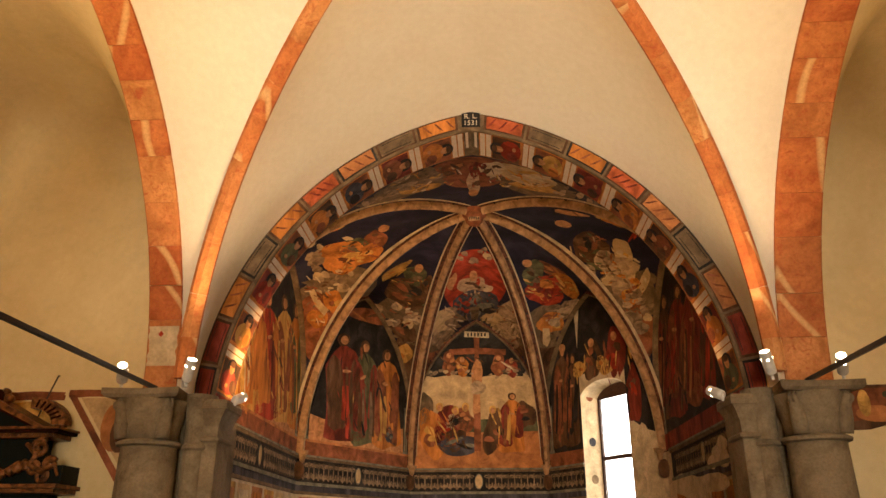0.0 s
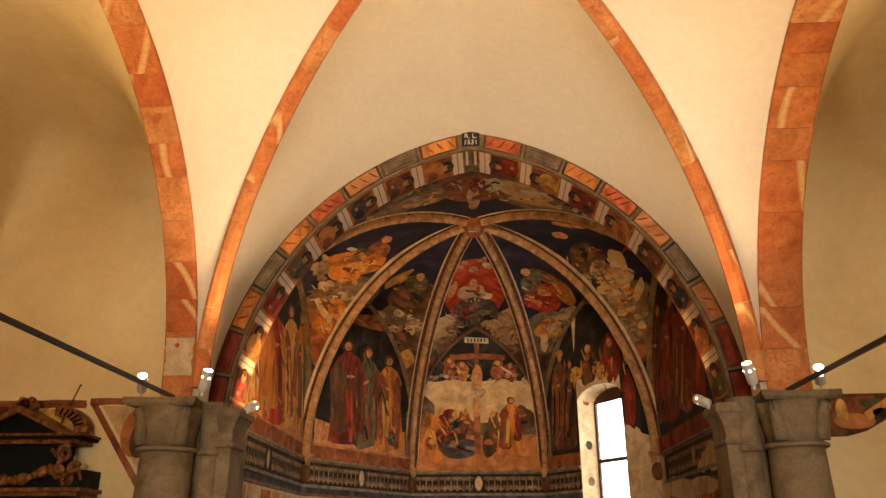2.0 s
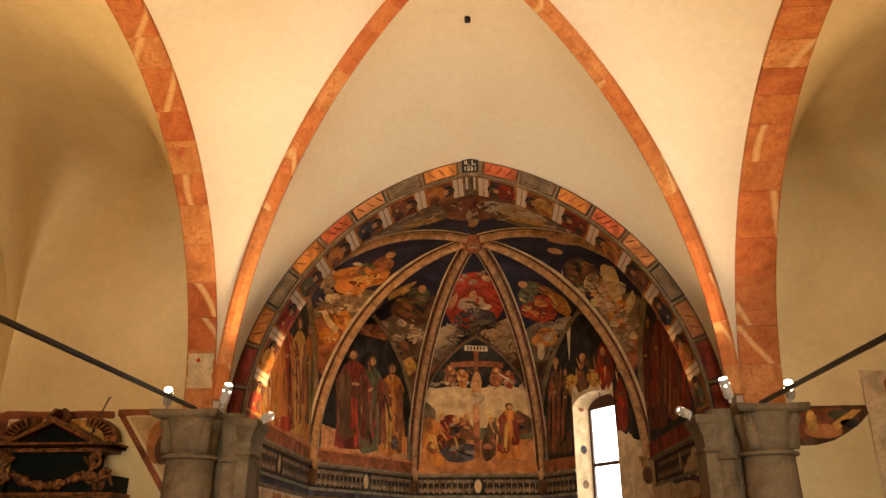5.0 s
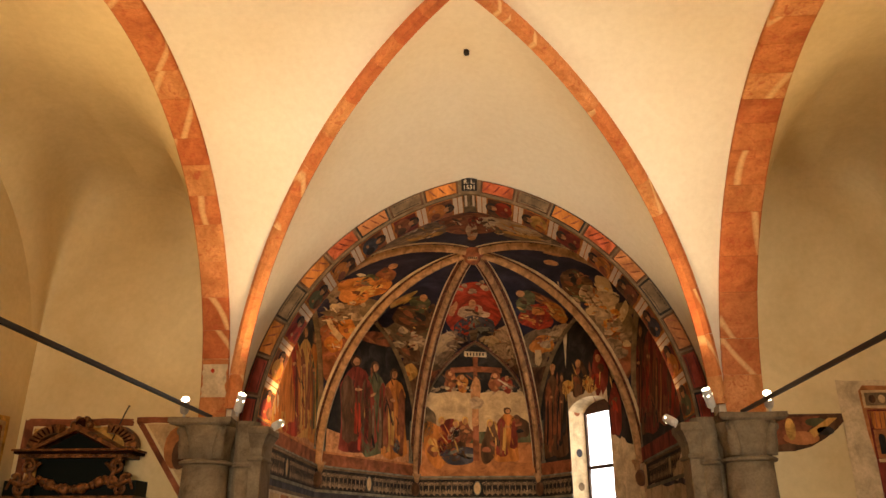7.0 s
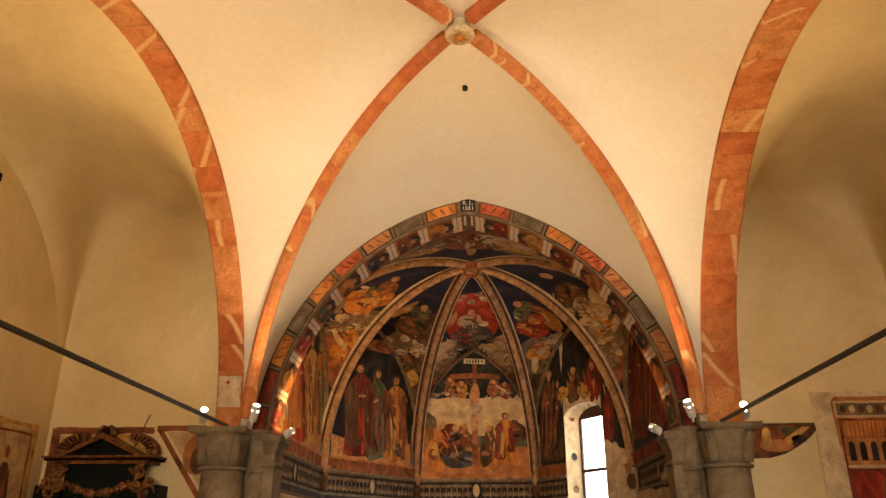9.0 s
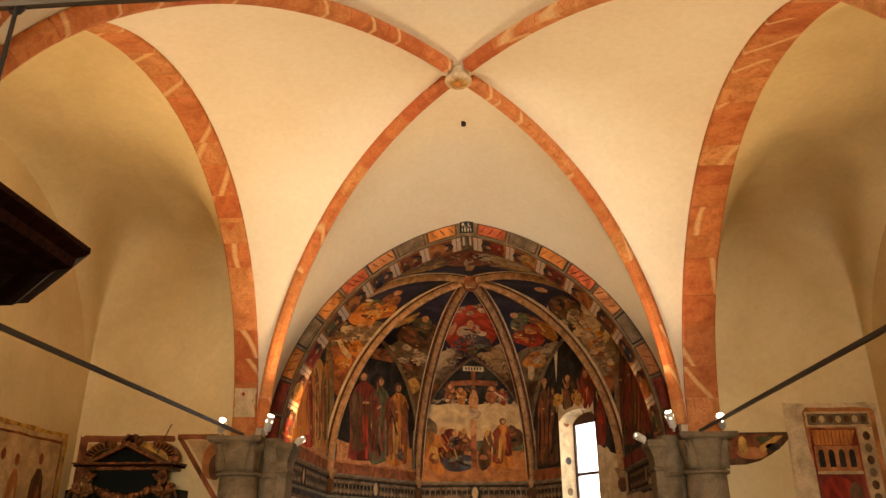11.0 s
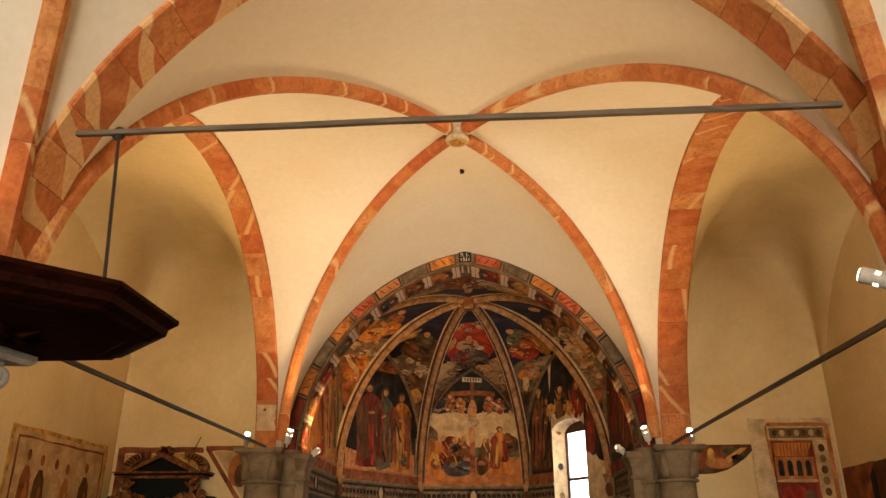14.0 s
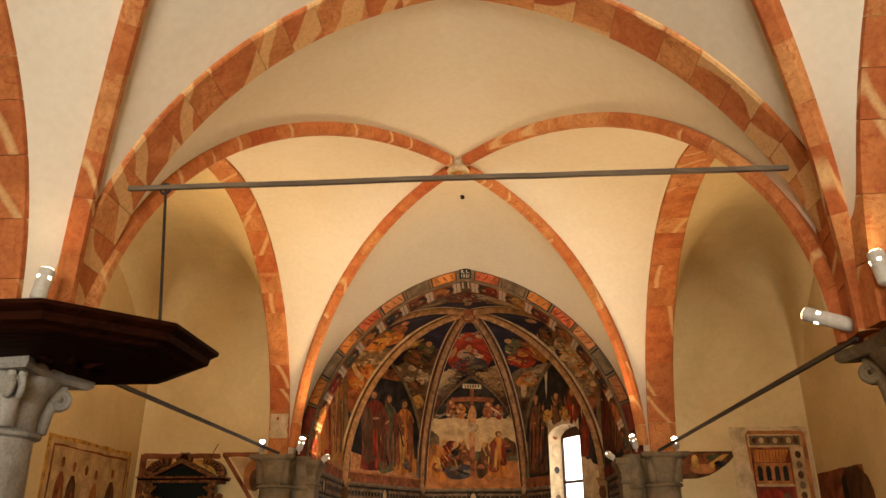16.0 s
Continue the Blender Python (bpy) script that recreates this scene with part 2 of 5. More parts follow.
def diag_at(u, sx, y0, ym, zc=6.64):
    foot = (3.10 if sx > 0 and y0 < MID else sx * 2.88, y0, SPRING)
    return ellipse_at(u, foot, (0.03, ym, zc))


def arcade_at(u, sx, yf, ym, x=NAVE + 0.10, grow=0.0):
    return ellipse_at(u, (sx * x, yf + math.copysign(grow, yf - ym), SPRING), (sx * x, ym, 6.44 + grow))


def trans_at(u, sx, y, grow=0.0):
    r, c = 3.50 + grow, 0.50
    a = u * math.acos(c / r)
    return Vector((sx * (r * math.cos(a) - c) + 0.12 + (0.10 * (1 - u) if sx > 0 else 0), y, 2.93 + r * math.sin(a)))


# ---------- floor and outer shell ----------
bm = bmesh.new()
box(bm, -AISLE - 0.4, AISLE + 0.4, -26.0, 9.0, -0.2, 0.0)
M_FLOOR = stone("floor_stone", (0.17, 0.11, 0.075), (0.10, 0.065, 0.04))
tagged(part("floor", bm, M_FLOOR), "worn reddish stone floor of the church", "floor", kind="structure")
for sx, nm in ((-1, "wall_north"), (1, "wall_south")):
    bm = bmesh.new()
    a, b = sorted((sx * AISLE, sx * (AISLE + 0.4)))
    box(bm, a, b, -26.0, 0.2, 0, TOP)
    tagged(part(nm, bm, M_WALL), "yellowed plaster side wall of the aisle", "wall", kind="structure")
    # end wall of the aisle beside the chancel
    bm = bmesh.new()
    a, b = sorted((sx * 3.0, sx * AISLE))
    box(bm, a, b, -0.38, 0.2, 0, TOP)
    tagged(part("wall_east_aisle", bm, M_WALL), "yellowed plaster end wall beside the chancel arch", "wall", kind="structure")
bm = bmesh.new()
box(bm, -AISLE - 0.4, AISLE + 0.4, -26.4, -26.0, 0, TOP)
tagged(part("wall_west", bm, M_WALL), "plain plaster wall closing the nave", "wall", kind="structure")
bm = bmesh.new()
box(bm, -AISLE - 0.4, AISLE + 0.4, -26.4, 9.0, TOP, TOP + 0.2)
tagged(part("ceiling", bm, M_WALL), "roof slab over the vaults", "ceiling", kind="structure")

# ---------- nave vault webs ----------
def bay_web(name, y0, y1, chancel):
    ym = (y0 + y1) / 2 if not chancel else MID
    bm = bmesh.new()
    for sx in (-1, 1):
        for yf, yw in ((y0 - (0.65 if chancel else -0.1), y0), (y1 - 0.05, y1)):
            d = lambda u: diag_at(u, sx, yf, ym)
            if chancel and yw == y0:
                w = lambda u: chancel_at(u, sx, 0.0, 0.0)
            else:
                w = lambda u: trans_at(u, sx, yw)
            f0 = 0.0 if chancel and yw == y0 else 0.03
            ruled(bm, lambda u: d(f0 + (1 - f0) * u), lambda u: w(f0 + (1 - f0) * u), 40, 14, 0.20 if chancel and yw == y0 else 0.0)
            ya = (y0 - (0.42 if chancel else 0.2)) if yw == y0 else y1 + 0.2
            ar = lambda u: arcade_at(u, sx, ya, ym, grow=0.03)
            ruled(bm, lambda u: d(f0 + (1 - f0) * u), lambda u: ar(f0 + (1 - f0) * u), 40, 12)
    bmesh.ops.remove_doubles(bm, verts=bm.verts[:], dist=0.0005)
    return tagged(part(name, bm, M_VAULT, smooth=True), "cream plastered web of the nave rib vault", "vault", kind="structure")


bay_web("ceiling_vault_front", 0.0, -BAY, True)
bay_web("ceiling_vault_rear", BACK, BACK - BAY, False)


def block_arch(name, label, curve, side, profile, blocks, u0=0.0, u1=1.0, flip=False, group="vault ribs", mat=None):
    """An arch or rib of separate painted blocks with fine joints."""
    th = thing(name, label, "arch" if "arch" in name else "rib", group, "structure")
    rnd = random.Random(len(bpy.data.objects))
    cuts = [0.0]
    for _ in range(blocks):
        cuts.append(cuts[-1] + rnd.uniform(0.7, 1.3))
    cuts = [u0 + (u1 - u0) * c / cuts[-1] for c in cuts]
    for a, b in zip(cuts, cuts[1:]):
        bm = bmesh.new()
        gap = 0.0005
        n = 4
        pts = [curve(a + gap + (b - a - 2 * gap) * i / n) for i in range(n + 1)]
        sweep(bm, pts, side, profile)
        part("voussoir", bm, mat or M_ORANGE, th)
    return th


def rib_profile(w, d, inn=-0.03):
    return [(-w / 2, inn), (w / 2, inn), (w / 2, d * 0.45), (w * 0.27, d), (-w * 0.27, d), (-w / 2, d * 0.45)]


# ribs: the side vector is turned so that the hollow side lies below
def inward(curve, side):
    p, q = curve(0.5), curve(0.52)
    n = Vector(side).cross(q - p)
    return side if n.z < 0 else tuple(-x for x in side)


for y0, y1, first in ((0.0, -BAY, True), (BACK, BACK - BAY, False)):
    ym = MID if first else (y0 + y1) / 2
    for sx in (-1, 1):
        for yf in (y0 - (0.65 if first else -0.1), y1 - 0.05):
            c = lambda u, sx=sx, yf=yf, ym=ym: diag_at(u, sx, yf, ym)
            s = Vector((c(1) - c(0)).to_tuple()[:2] + (0,)).cross(Vector((0, 0, 1)))
            block_arch("vault_rib", "narrow orange painted diagonal rib with pale veins", c, inward(c, tuple(s)), rib_profile(0.165, 0.11), 13, 0.02 if yf > -1 else 0.0, 0.975)
        # arcade arch to the aisle
        for yf in (y0 - (0.42 if first else 0.2), y1 + (0.02 if first else 0.2)):
            hw = {-1: 0.17, 1: 0.225}[sx] if first else 0.25
            c = lambda u, sx=sx, yf=yf, ym=ym, hw=hw: arcade_at(u, sx, yf, ym, x=NAVE + 0.09 + hw)
            block_arch("arcade_arch", "broad orange painted arcade arch with pale diagonal veins", c, inward(c, (1, 0, 0)), [(-hw, -0.30), (hw, -0.30), (hw, 0.015), (hw - 0.02, 0.03), (0.02 - hw, 0.03), (-hw, 0.015)], 13, 0.0, 1.0, group="arcade arches")
for sx in (-1, 1):
    c = lambda u, sx=sx: trans_at(u, sx, (BACK - BAY) / 2)
    block_arch("transverse_arch", "broad orange transverse arch painted with cream swirls", c, inward(c, (0, 1, 0)), [(-0.23, -0.25), (0.23, -0.25), (0.23, 0.015), (0.21, 0.03), (-0.21, 0.03), (-0.23, 0.015)], 14, 0.0, 1.0, group="transverse arch", mat=M_SWIRL)

# boss with a carved rosette
boss = thing("vault_boss", "round cream boss carved with a sun rosette", "boss", kind="structure")
bm = bmesh.new()
lathe(bm, [(0.05, 6.47), (0.13, 6.47), (0.15, 6.485), (0.155, 6.51), (0.12, 6.56), (0.12, 6.68)], (0.03, MID), 32)
part("boss_body", bm, PIG["cream"], boss, smooth=False)
for k in range(16):
    bm = bmesh.new()
    a = 2 * math.pi * k / 16
    p = Vector((0.03, MID, 6.466))
    d = Vector((math.cos(a), math.sin(a), 0))
    n = Vector((-d.y, d.x, 0))
    tip, base = p + d * 0.135, p + d * 0.05
    vs = [bm.verts.new(q) for q in (base + n * 0.012, tip, base - n * 0.012, base + d * 0.02 + Vector((0, 0, -0.014)))]
    for f in ((0, 1, 3), (1, 2, 3), (2, 0, 3), (0, 2, 1)):
        bm.faces.new([vs[i] for i in f])
    part("ray", bm, PIG["gold"], boss)
bm = bmesh.new()
bmesh.ops.create_uvsphere(bm, u_segments=14, v_segments=8, radius=0.042, matrix=Matrix.Translation((0.03, MID, 6.466)))
part("boss_centre", bm, PIG["orange"], boss, smooth=True)
bm = bmesh.new()
lathe(bm, [(0.022, 6.700), (0.032, 6.706), (0.032, 6.78), (0.02, 6.82)], (0.045, -2.58), 16)
tagged(part("rope_hole", bm, PIG["black"]), "small dark round rope hole in the vault", "hole", kind="structure")

# ---------- aisle vaults ----------
def bulge(f, p):
    """Height of a flattened arch from its foot (f = 0) to its crown (f = 1)."""
    return (1 - (1 - f) ** p) ** (1 / p)


ARCH_WIDE = {-1: 0.34, 1: 0.45}     # breadth of the arcade arches, north and south
for sx in (-1, 1):
    bm = bmesh.new()
    xi = NAVE + 0.09 + ARCH_WIDE[sx] - 0.004
    xm = (xi + AISLE) / 2
    for y0, y1 in ((-0.38, MID), (-BAY + 0.1, MID), (BACK - 0.2, (2 * BACK - BAY) / 2), (BACK - BAY, (2 * BACK - BAY) / 2)):
        def arcade_edge(u):
            return arcade_at(u, sx, y0 - math.copysign(0.04, y0 - y1), y1, x=xi, grow=0.012)

        def groin(u, x0):
            f = 1 - math.cos(u * math.pi / 2)
            return Vector((sx * (x0 + (xm - x0) * f), y0 + (y1 - y0) * f, SPRING + 3.47 * bulge(f, 3.6)))

        def end_arch(u, x0):
            f = 1 - math.cos(u * math.pi / 2)
            return Vector((sx * (x0 + (xm - x0) * f), y0, SPRING + 2.72 * bulge(f, 2.6)))

        def side_arch(u):
            f = 1 - math.cos(u * math.pi / 2)
            return Vector((sx * AISLE, y0 + (y1 - y0) * f, SPRING + 3.30 * bulge(f, 2.2)))
        ruled(bm, arcade_edge, lambda u: groin(u, xi), 36, 10)
        ruled(bm, lambda u: groin(u, xi), lambda u: end_arch(u, xi), 36, 16, cove=4.0)
        ruled(bm, lambda u: groin(u, AISLE), lambda u: end_arch(u, AISLE), 36, 16, cove=4.0)
        ruled(bm, lambda u: groin(u, AISLE), side_arch, 36, 10)
    bmesh.ops.remove_doubles(bm, verts=bm.verts[:], dist=0.0005)
    vault = part("ceiling_aisle_vault", bm, M_WALL, smooth=True)
    vault.data.set_sharp_from_angle(angle=radians(11))
    tagged(vault, "yellowed plaster groin vault of the aisle", "vault", kind="structure")

# ---------- piers, columns, capitals ----------
def round_column(x, y, label, mat, r=0.30, spread=0.17, low=0.0, top=None, turn=0.0):
    th = thing("column", label, "column", "arcade columns", "structure")
    bm = bmesh.new()
    lathe(bm, [(r + 0.14, 0.02), (r + 0.14, 0.12), (r + 0.09, 0.16), (r + 0.10, 0.24), (r + 0.03, 0.30), (r + 0.01, 1.2), (r - 0.015, 2.47)], (x, y), 32)
    part("shaft", bm, mat, th, smooth=False)
    bm = bmesh.new()
    lathe(bm, [(r - 0.01, 2.46), (r + 0.03, 2.475), (r + 0.035, 2.50), (r + 0.0, 2.52)], (x, y), 32)
    part("neck_ring", bm, mat, th)
    bm = bmesh.new()
    lathe(bm, [(r - 0.02, 2.515), (r - 0.01, 2.65), (r + 0.02, 2.78), (r + spread * 0.55, 2.90)], (x, y), 32)
    part("bell", bm, mat, th, smooth=True)
    vs = spread / 0.17
    if spread > 0.05:
        for k in range(4):
            a = math.radians(45 + 90 * k) + turn
            d, n = Vector((math.cos(a), math.sin(a), 0)), Vector((-math.sin(a), math.cos(a), 0))
            c = Vector((x, y, 2.90 - 0.10 * vs)) + d * (r + 0.12 * vs)
            for sgn in (-1, 1):
                bm = bmesh.new()
                pts, rad = [], []
                for i in range(30):
                    ph = i / 29 * 2.2 * 2 * math.pi
                    rr = 0.085 * vs * (1 - 0.72 * i / 29)
                    pts.append(c + n * (sgn * 0.035 * vs) + d * (rr * math.cos(ph + 1.2)) + Vector((0, 0, rr * math.sin(ph + 1.2))))
                    rad.append(0.030 * vs * (1 - 0.5 * i / 29))
                tube(bm, pts, rad, 7)
                part("volute", bm, mat, th, smooth=True)
            bm = bmesh.new()
            pts = [Vector((x, y, z)) + d * q for z, q in ((2.53, r), (2.66, r + 0.015), (2.78, r + 0.06 * vs), (2.87, r + 0.14 * vs))]
            tube(bm, pts, [0.07, 0.075, 0.06, 0.045], 8)
            part("leaf", bm, mat, th, smooth=True)
    bm = bmesh.new()
    e = r + spread
    ring = []
    for zz, g in ((2.90, -0.03), (2.93, 0.0), (2.985, 0.0)):
        row = []
        for k in range(4):
            a0 = math.radians(45 + 90 * k)
            cor = Vector((math.copysign(e + g, math.cos(a0)), math.copysign(e + g, math.sin(a0)), 0))
            a1 = math.radians(135 + 90 * k)
            nxt = Vector((math.copysign(e + g, math.cos(a1)), math.copysign(e + g, math.sin(a1)), 0))
            for i in range(6):
                q = cor.lerp(nxt, i / 6)
                q = q * (1 - 0.14 * math.sin(math.pi * i / 6))
                row.append(bm.verts.new((x + q.x, y + q.y, zz)))
        ring.append(row)
    for r0, r1 in zip(ring, ring[1:]):
        for i in range(len(r0)):
            bm.faces.new((r0[i], r0[(i + 1) % len(r0)], r1[(i + 1) % len(r0)], r1[i]))
    bm.faces.new(ring[0][::-1]), bm.faces.new(ring[-1])
    part("abacus", bm, mat, th)
    th.location.z = -low
    return th


for sx in (-1, 1):
    round_column(sx * 3.15, -0.58, "grey stone pier column with a plain leafed capital", M_STONE, r=0.275, spread=0.10)
    round_column(-3.27 if sx < 0 else 3.54, -7.92, "pale stone column with a scrolled capital" if sx < 0 else "grey stone column with a scrolled capital", M_PALESTONE if sx < 0 else M_STONE, low=0.14 if sx < 0 else 0.0)
    # painted springer on the near column, from which arches and ribs rise
    bm = bmesh.new()
    lathe(bm, [(0.33, 2.84 if sx < 0 else 2.98), (0.36, 3.10), (0.38, 3.45), (0.30, 3.85)], (-3.26 if sx < 0 else 3.46, -7.90), 12, 0.3)
    tagged(part("springer", bm, M_ORANGE), "orange painted springing block above the column capital", "springer", "springers", "structure")
    # pier of the chancel arch: jamb and pilaster
    pier = thing("chancel_pier", "grey stone chancel pier with pilaster and small worn capital", "pier", "chancel piers", "structure")
    bm = bmesh.new()
    a, b = sorted((sx * 2.70, sx * 3.25))
    box(bm, a, b, -0.40, 0.60, 0, 2.86, 0.015)
    part("pier_body", bm, M_STONE, pier)
    bm = bmesh.new()
    a, b = sorted((sx * 2.51, sx * 2.68))
    box(bm, a, b, -0.52, -0.15, 0, 2.62, 0.02)
    part("pilaster", bm, M_STONE, pier)
    bm = bmesh.new()
    a, b = sx * 2.595, -0.34
    rows = []
    for z, w, dpt in ((2.52, 0.09, 0.19), (2.535, 0.11, 0.205), (2.56, 0.11, 0.205), (2.58, 0.085, 0.185), (2.68, 0.09, 0.19), (2.78, 0.125, 0.215), (2.83, 0.15, 0.23), (2.84, 0.165, 0.24), (2.90, 0.165, 0.24), (2.93, 0.15, 0.225)):
        rows.append([bm.verts.new((a + px * w, b + py * dpt, z)) for px, py in ((-1, -1), (0, -1.06), (1, -1), (1.06, 0), (1, 1), (0, 1), (-1, 1), (-1.06, 0))])
    for r0, r1 in zip(rows, rows[1:]):
        for i in range(8):
            bm.faces.new((r0[i], r0[(i + 1) % 8], r1[(i + 1) % 8], r1[i]))
    bm.faces.new(rows[0][::-1]), bm.faces.new(rows[-1])
    part("pilaster_capital", bm, M_STONE, pier)
    bm = bmesh.new()
    lathe(bm, [(0.12, 0), (0.11, 2.44), (0.135, 2.46), (0.135, 2.49), (0.11, 2.51), (0.12, 2.75), (0.16, 2.92), (0.17, 2.98)], (sx * 2.74, -0.46), 16)
    part("half_shaft", bm, M_STONE, pier)

# worn cream plaster with a red fleck at the foot of the north arcade arch
patch = thing("plaster_patch", "worn cream patch with a red fleck at an arch foot", "plaster patch", kind="structure")
bm = bmesh.new()
rows = []
rj = random.Random(3)
for k in range(9):
    u = 0.055 + 0.075 * k / 8
    p = arcade_at(u, -1, -0.42, MID, x=NAVE + 0.26)
    rows.append([bm.verts.new((p.x + q + rj.uniform(-0.02, 0.02), p.y - 0.036, p.z)) for q in (-0.15, -0.05, 0.06, 0.15)])
for r0, r1 in zip(rows, rows[1:]):
    for i in range(3):
        bm.faces.new((r0[i], r0[i + 1], r1[i + 1], r1[i]))
part("cream_coat", bm, PIG["cream"], patch)
bm = bmesh.new()
p = arcade_at(0.115, -1, -0.42, MID, x=NAVE + 0.26)
bm.faces.new([bm.verts.new((p.x - 0.02 + a, p.y - 0.043, p.z + b)) for a, b in ((-0.03, 0), (0.005, -0.035), (0.03, 0), (0, 0.035))])
part("red_fleck", bm, PIG["red"], patch)
# ---------- chancel arch ----------
INSET, DEEP = 0.235, 0.62
arch = thing("chancel_arch", "pointed chancel arch painted with framed panels and busts", "arch", kind="structure")
for sx in (-1, 1):
    bm = bmesh.new()
    n = 40
    rings = []
    for i in range(n + 1):
        u = i / n
        rings.append([bm.verts.new(chancel_at(u, sx, g, y)) for g, y in ((-0.25, 0.02), (0.0, 0.0), (INSET - 0.012, 0.0), (INSET, 0.012), (INSET, DEEP), (-0.25, DEEP))])
    for r0, r1 in zip(rings, rings[1:]):
        for k in range(6):
            bm.faces.new((r0[k], r0[(k + 1) % 6], r1[(k + 1) % 6], r1[k]))
    bm.faces.new(rings[0][::-1]), bm.faces.new(rings[-1])
    bmesh.ops.remove_doubles(bm, verts=bm.verts[:], dist=0.0002)
    part("arch_ring", bm, PIG["taupe"], arch)


def face_panel(sx, u0, u1, g0, g1, y0, y1, material, name, parent, n=6):
    """A slab on the arch's face between two angles and two radii."""
    bm = bmesh.new()
    rows = []
    for i in range(n + 1):
        u = u0 + (u1 - u0) * i / n
        rows.append([bm.verts.new(chancel_at(u, sx, g, y)) for g, y in ((g0, y0), (g0, y1), (g1, y1), (g1, y0))])
    for r0, r1 in zip(rows, rows[1:]):
        for k in range(4):
            bm.faces.new((r0[k], r0[(k + 1) % 4], r1[(k + 1) % 4], r1[k]))
    bm.faces.new(rows[0][::-1]), bm.faces.new(rows[-1])
    return part(name, bm, material, parent)


PANELS_L = ["deepred", "deepred", "orange", "taupe", "orange", "brick", "earth", "taupe", "orange"]
PANELS_R = ["deepred", "deepred", "earth", "taupe", "earth", "brick", "orange", "taupe", "brick"]
for sx, cols in ((-1, PANELS_L), (1, PANELS_R)):
    k = len(cols)
    for i, col in enumerate(cols):
        a, b = 0.005 + 0.965 * i / k, 0.005 + 0.965 * (i + 1) / k
        p = face_panel(sx, a + 0.003, b - 0.003, 0.008, INSET - 0.036, 0.0, -0.004, PIG["brown" if i % 3 else "black"], "panel_border", arch)
        q = face_panel(sx, a + 0.009, b - 0.009, 0.024, INSET - 0.052, -0.004, -0.009, PIG[col], "panel", p)
        if col in ("brick", "orange", "earth"):
            w, tone = b - a, PIG["rust" if col != "brick" else "deepred"]
            for j in range(3):
                u = a + w * (0.22 + 0.22 * j + 0.05 * math.sin(3 * i + j))
                bm = bmesh.new()
                bm.faces.new([bm.verts.new(chancel_at(uu, sx, g, -0.0115)) for uu, g in ((u, 0.04), (u + w * 0.05, 0.05), (u + w * 0.17, 0.14), (u + w * 0.20, 0.168), (u + w * 0.10, 0.13))])
                part("vein", bm, tone, p)
        else:
            face_panel(sx, a + 0.017, b - 0.017, 0.046, 0.052, -0.009, -0.0115, PIG["black"], "inner_line", p)
            face_panel(sx, a + 0.017, b - 0.017, INSET - 0.078, INSET - 0.072, -0.009, -0.0115, PIG["black"], "inner_line", p)
        face_panel(sx, a + 0.004, b - 0.004, INSET - 0.030, INSET - 0.014, 0.0, -0.005, PIG["taupe"], "edge_fillet", arch)
# black plaque with the date at the crown
bm = bmesh.new()
box(bm, -0.11, 0.11, -0.016, 0.0, 6.26, 6.46)
plaque = part("plaque", bm, PIG["black"], arch, "black plaque with pale date letters")


def lettering(text, x, y, z, size, parent, mat, name="lettering"):
    cu = bpy.data.curves.new(name, "FONT")
    cu.body, cu.size, cu.align_x, cu.extrude = text, size, "CENTER", 0.002
    tmp = bpy.data.objects.new(name, cu)
    scene.collection.objects.link(tmp)
    dg = bpy.context.evaluated_depsgraph_get()
    me = bpy.data.meshes.new_from_object(tmp.evaluated_get(dg))
    bpy.data.objects.remove(tmp)
    me.materials.clear()
    me.materials.append(mat)
    ob = new(name, me)
    ob.parent = parent
    ob.matrix_basis = pose(x, y, z, 90, 0, 0)
    return ob


lettering("R. L.", 0.0, -0.019, 6.37, 0.09, plaque, M_WHITE)
lettering("1531", 0.0, -0.019, 6.28, 0.09, plaque, M_WHITE)

# ---------- apse ----------
KEY = Vector((-0.02, 3.05, 6.56))
corners = {"bl": (-1.47, 7.8), "br": (1.31, 7.8), "sl": (-3.10, 5.0), "sr": (3.03, 5.0), "fl": (-3.06, 0.62), "fr": (3.06, 0.62)}
WALLS = [("fl", "sl", 6.05), ("sl", "bl", 6.22), ("bl", "br", 6.08), ("br", "sr", 6.22), ("sr", "fr", 6.05)]
ZS = 3.75


def corner_at(k, z):
    return Vector((corners[k][0], corners[k][1], z))


def apse_rib(k):
    return lambda u: ellipse_at(u, corner_at(k, 3.02), KEY)


def wall_arch(k, other, apex):
    a, b = corner_at(k, ZS), corner_at(other, ZS)
    hw, h = (b - a).length / 2, apex - ZS
    flat = hw > h
    d = (b - a).normalized()
    r = (hw * hw + h * h) / (2 * hw)
    top = math.acos(max(-1, (r - hw) / r))

    def at(u):
        if flat:
            return ellipse_at(u, a, (a + d * hw) + Vector((0, 0, h)))
        t = u * top
        return a + d * (r * (1 - math.cos(t))) + Vector((0, 0, r * math.sin(t)))
    return at


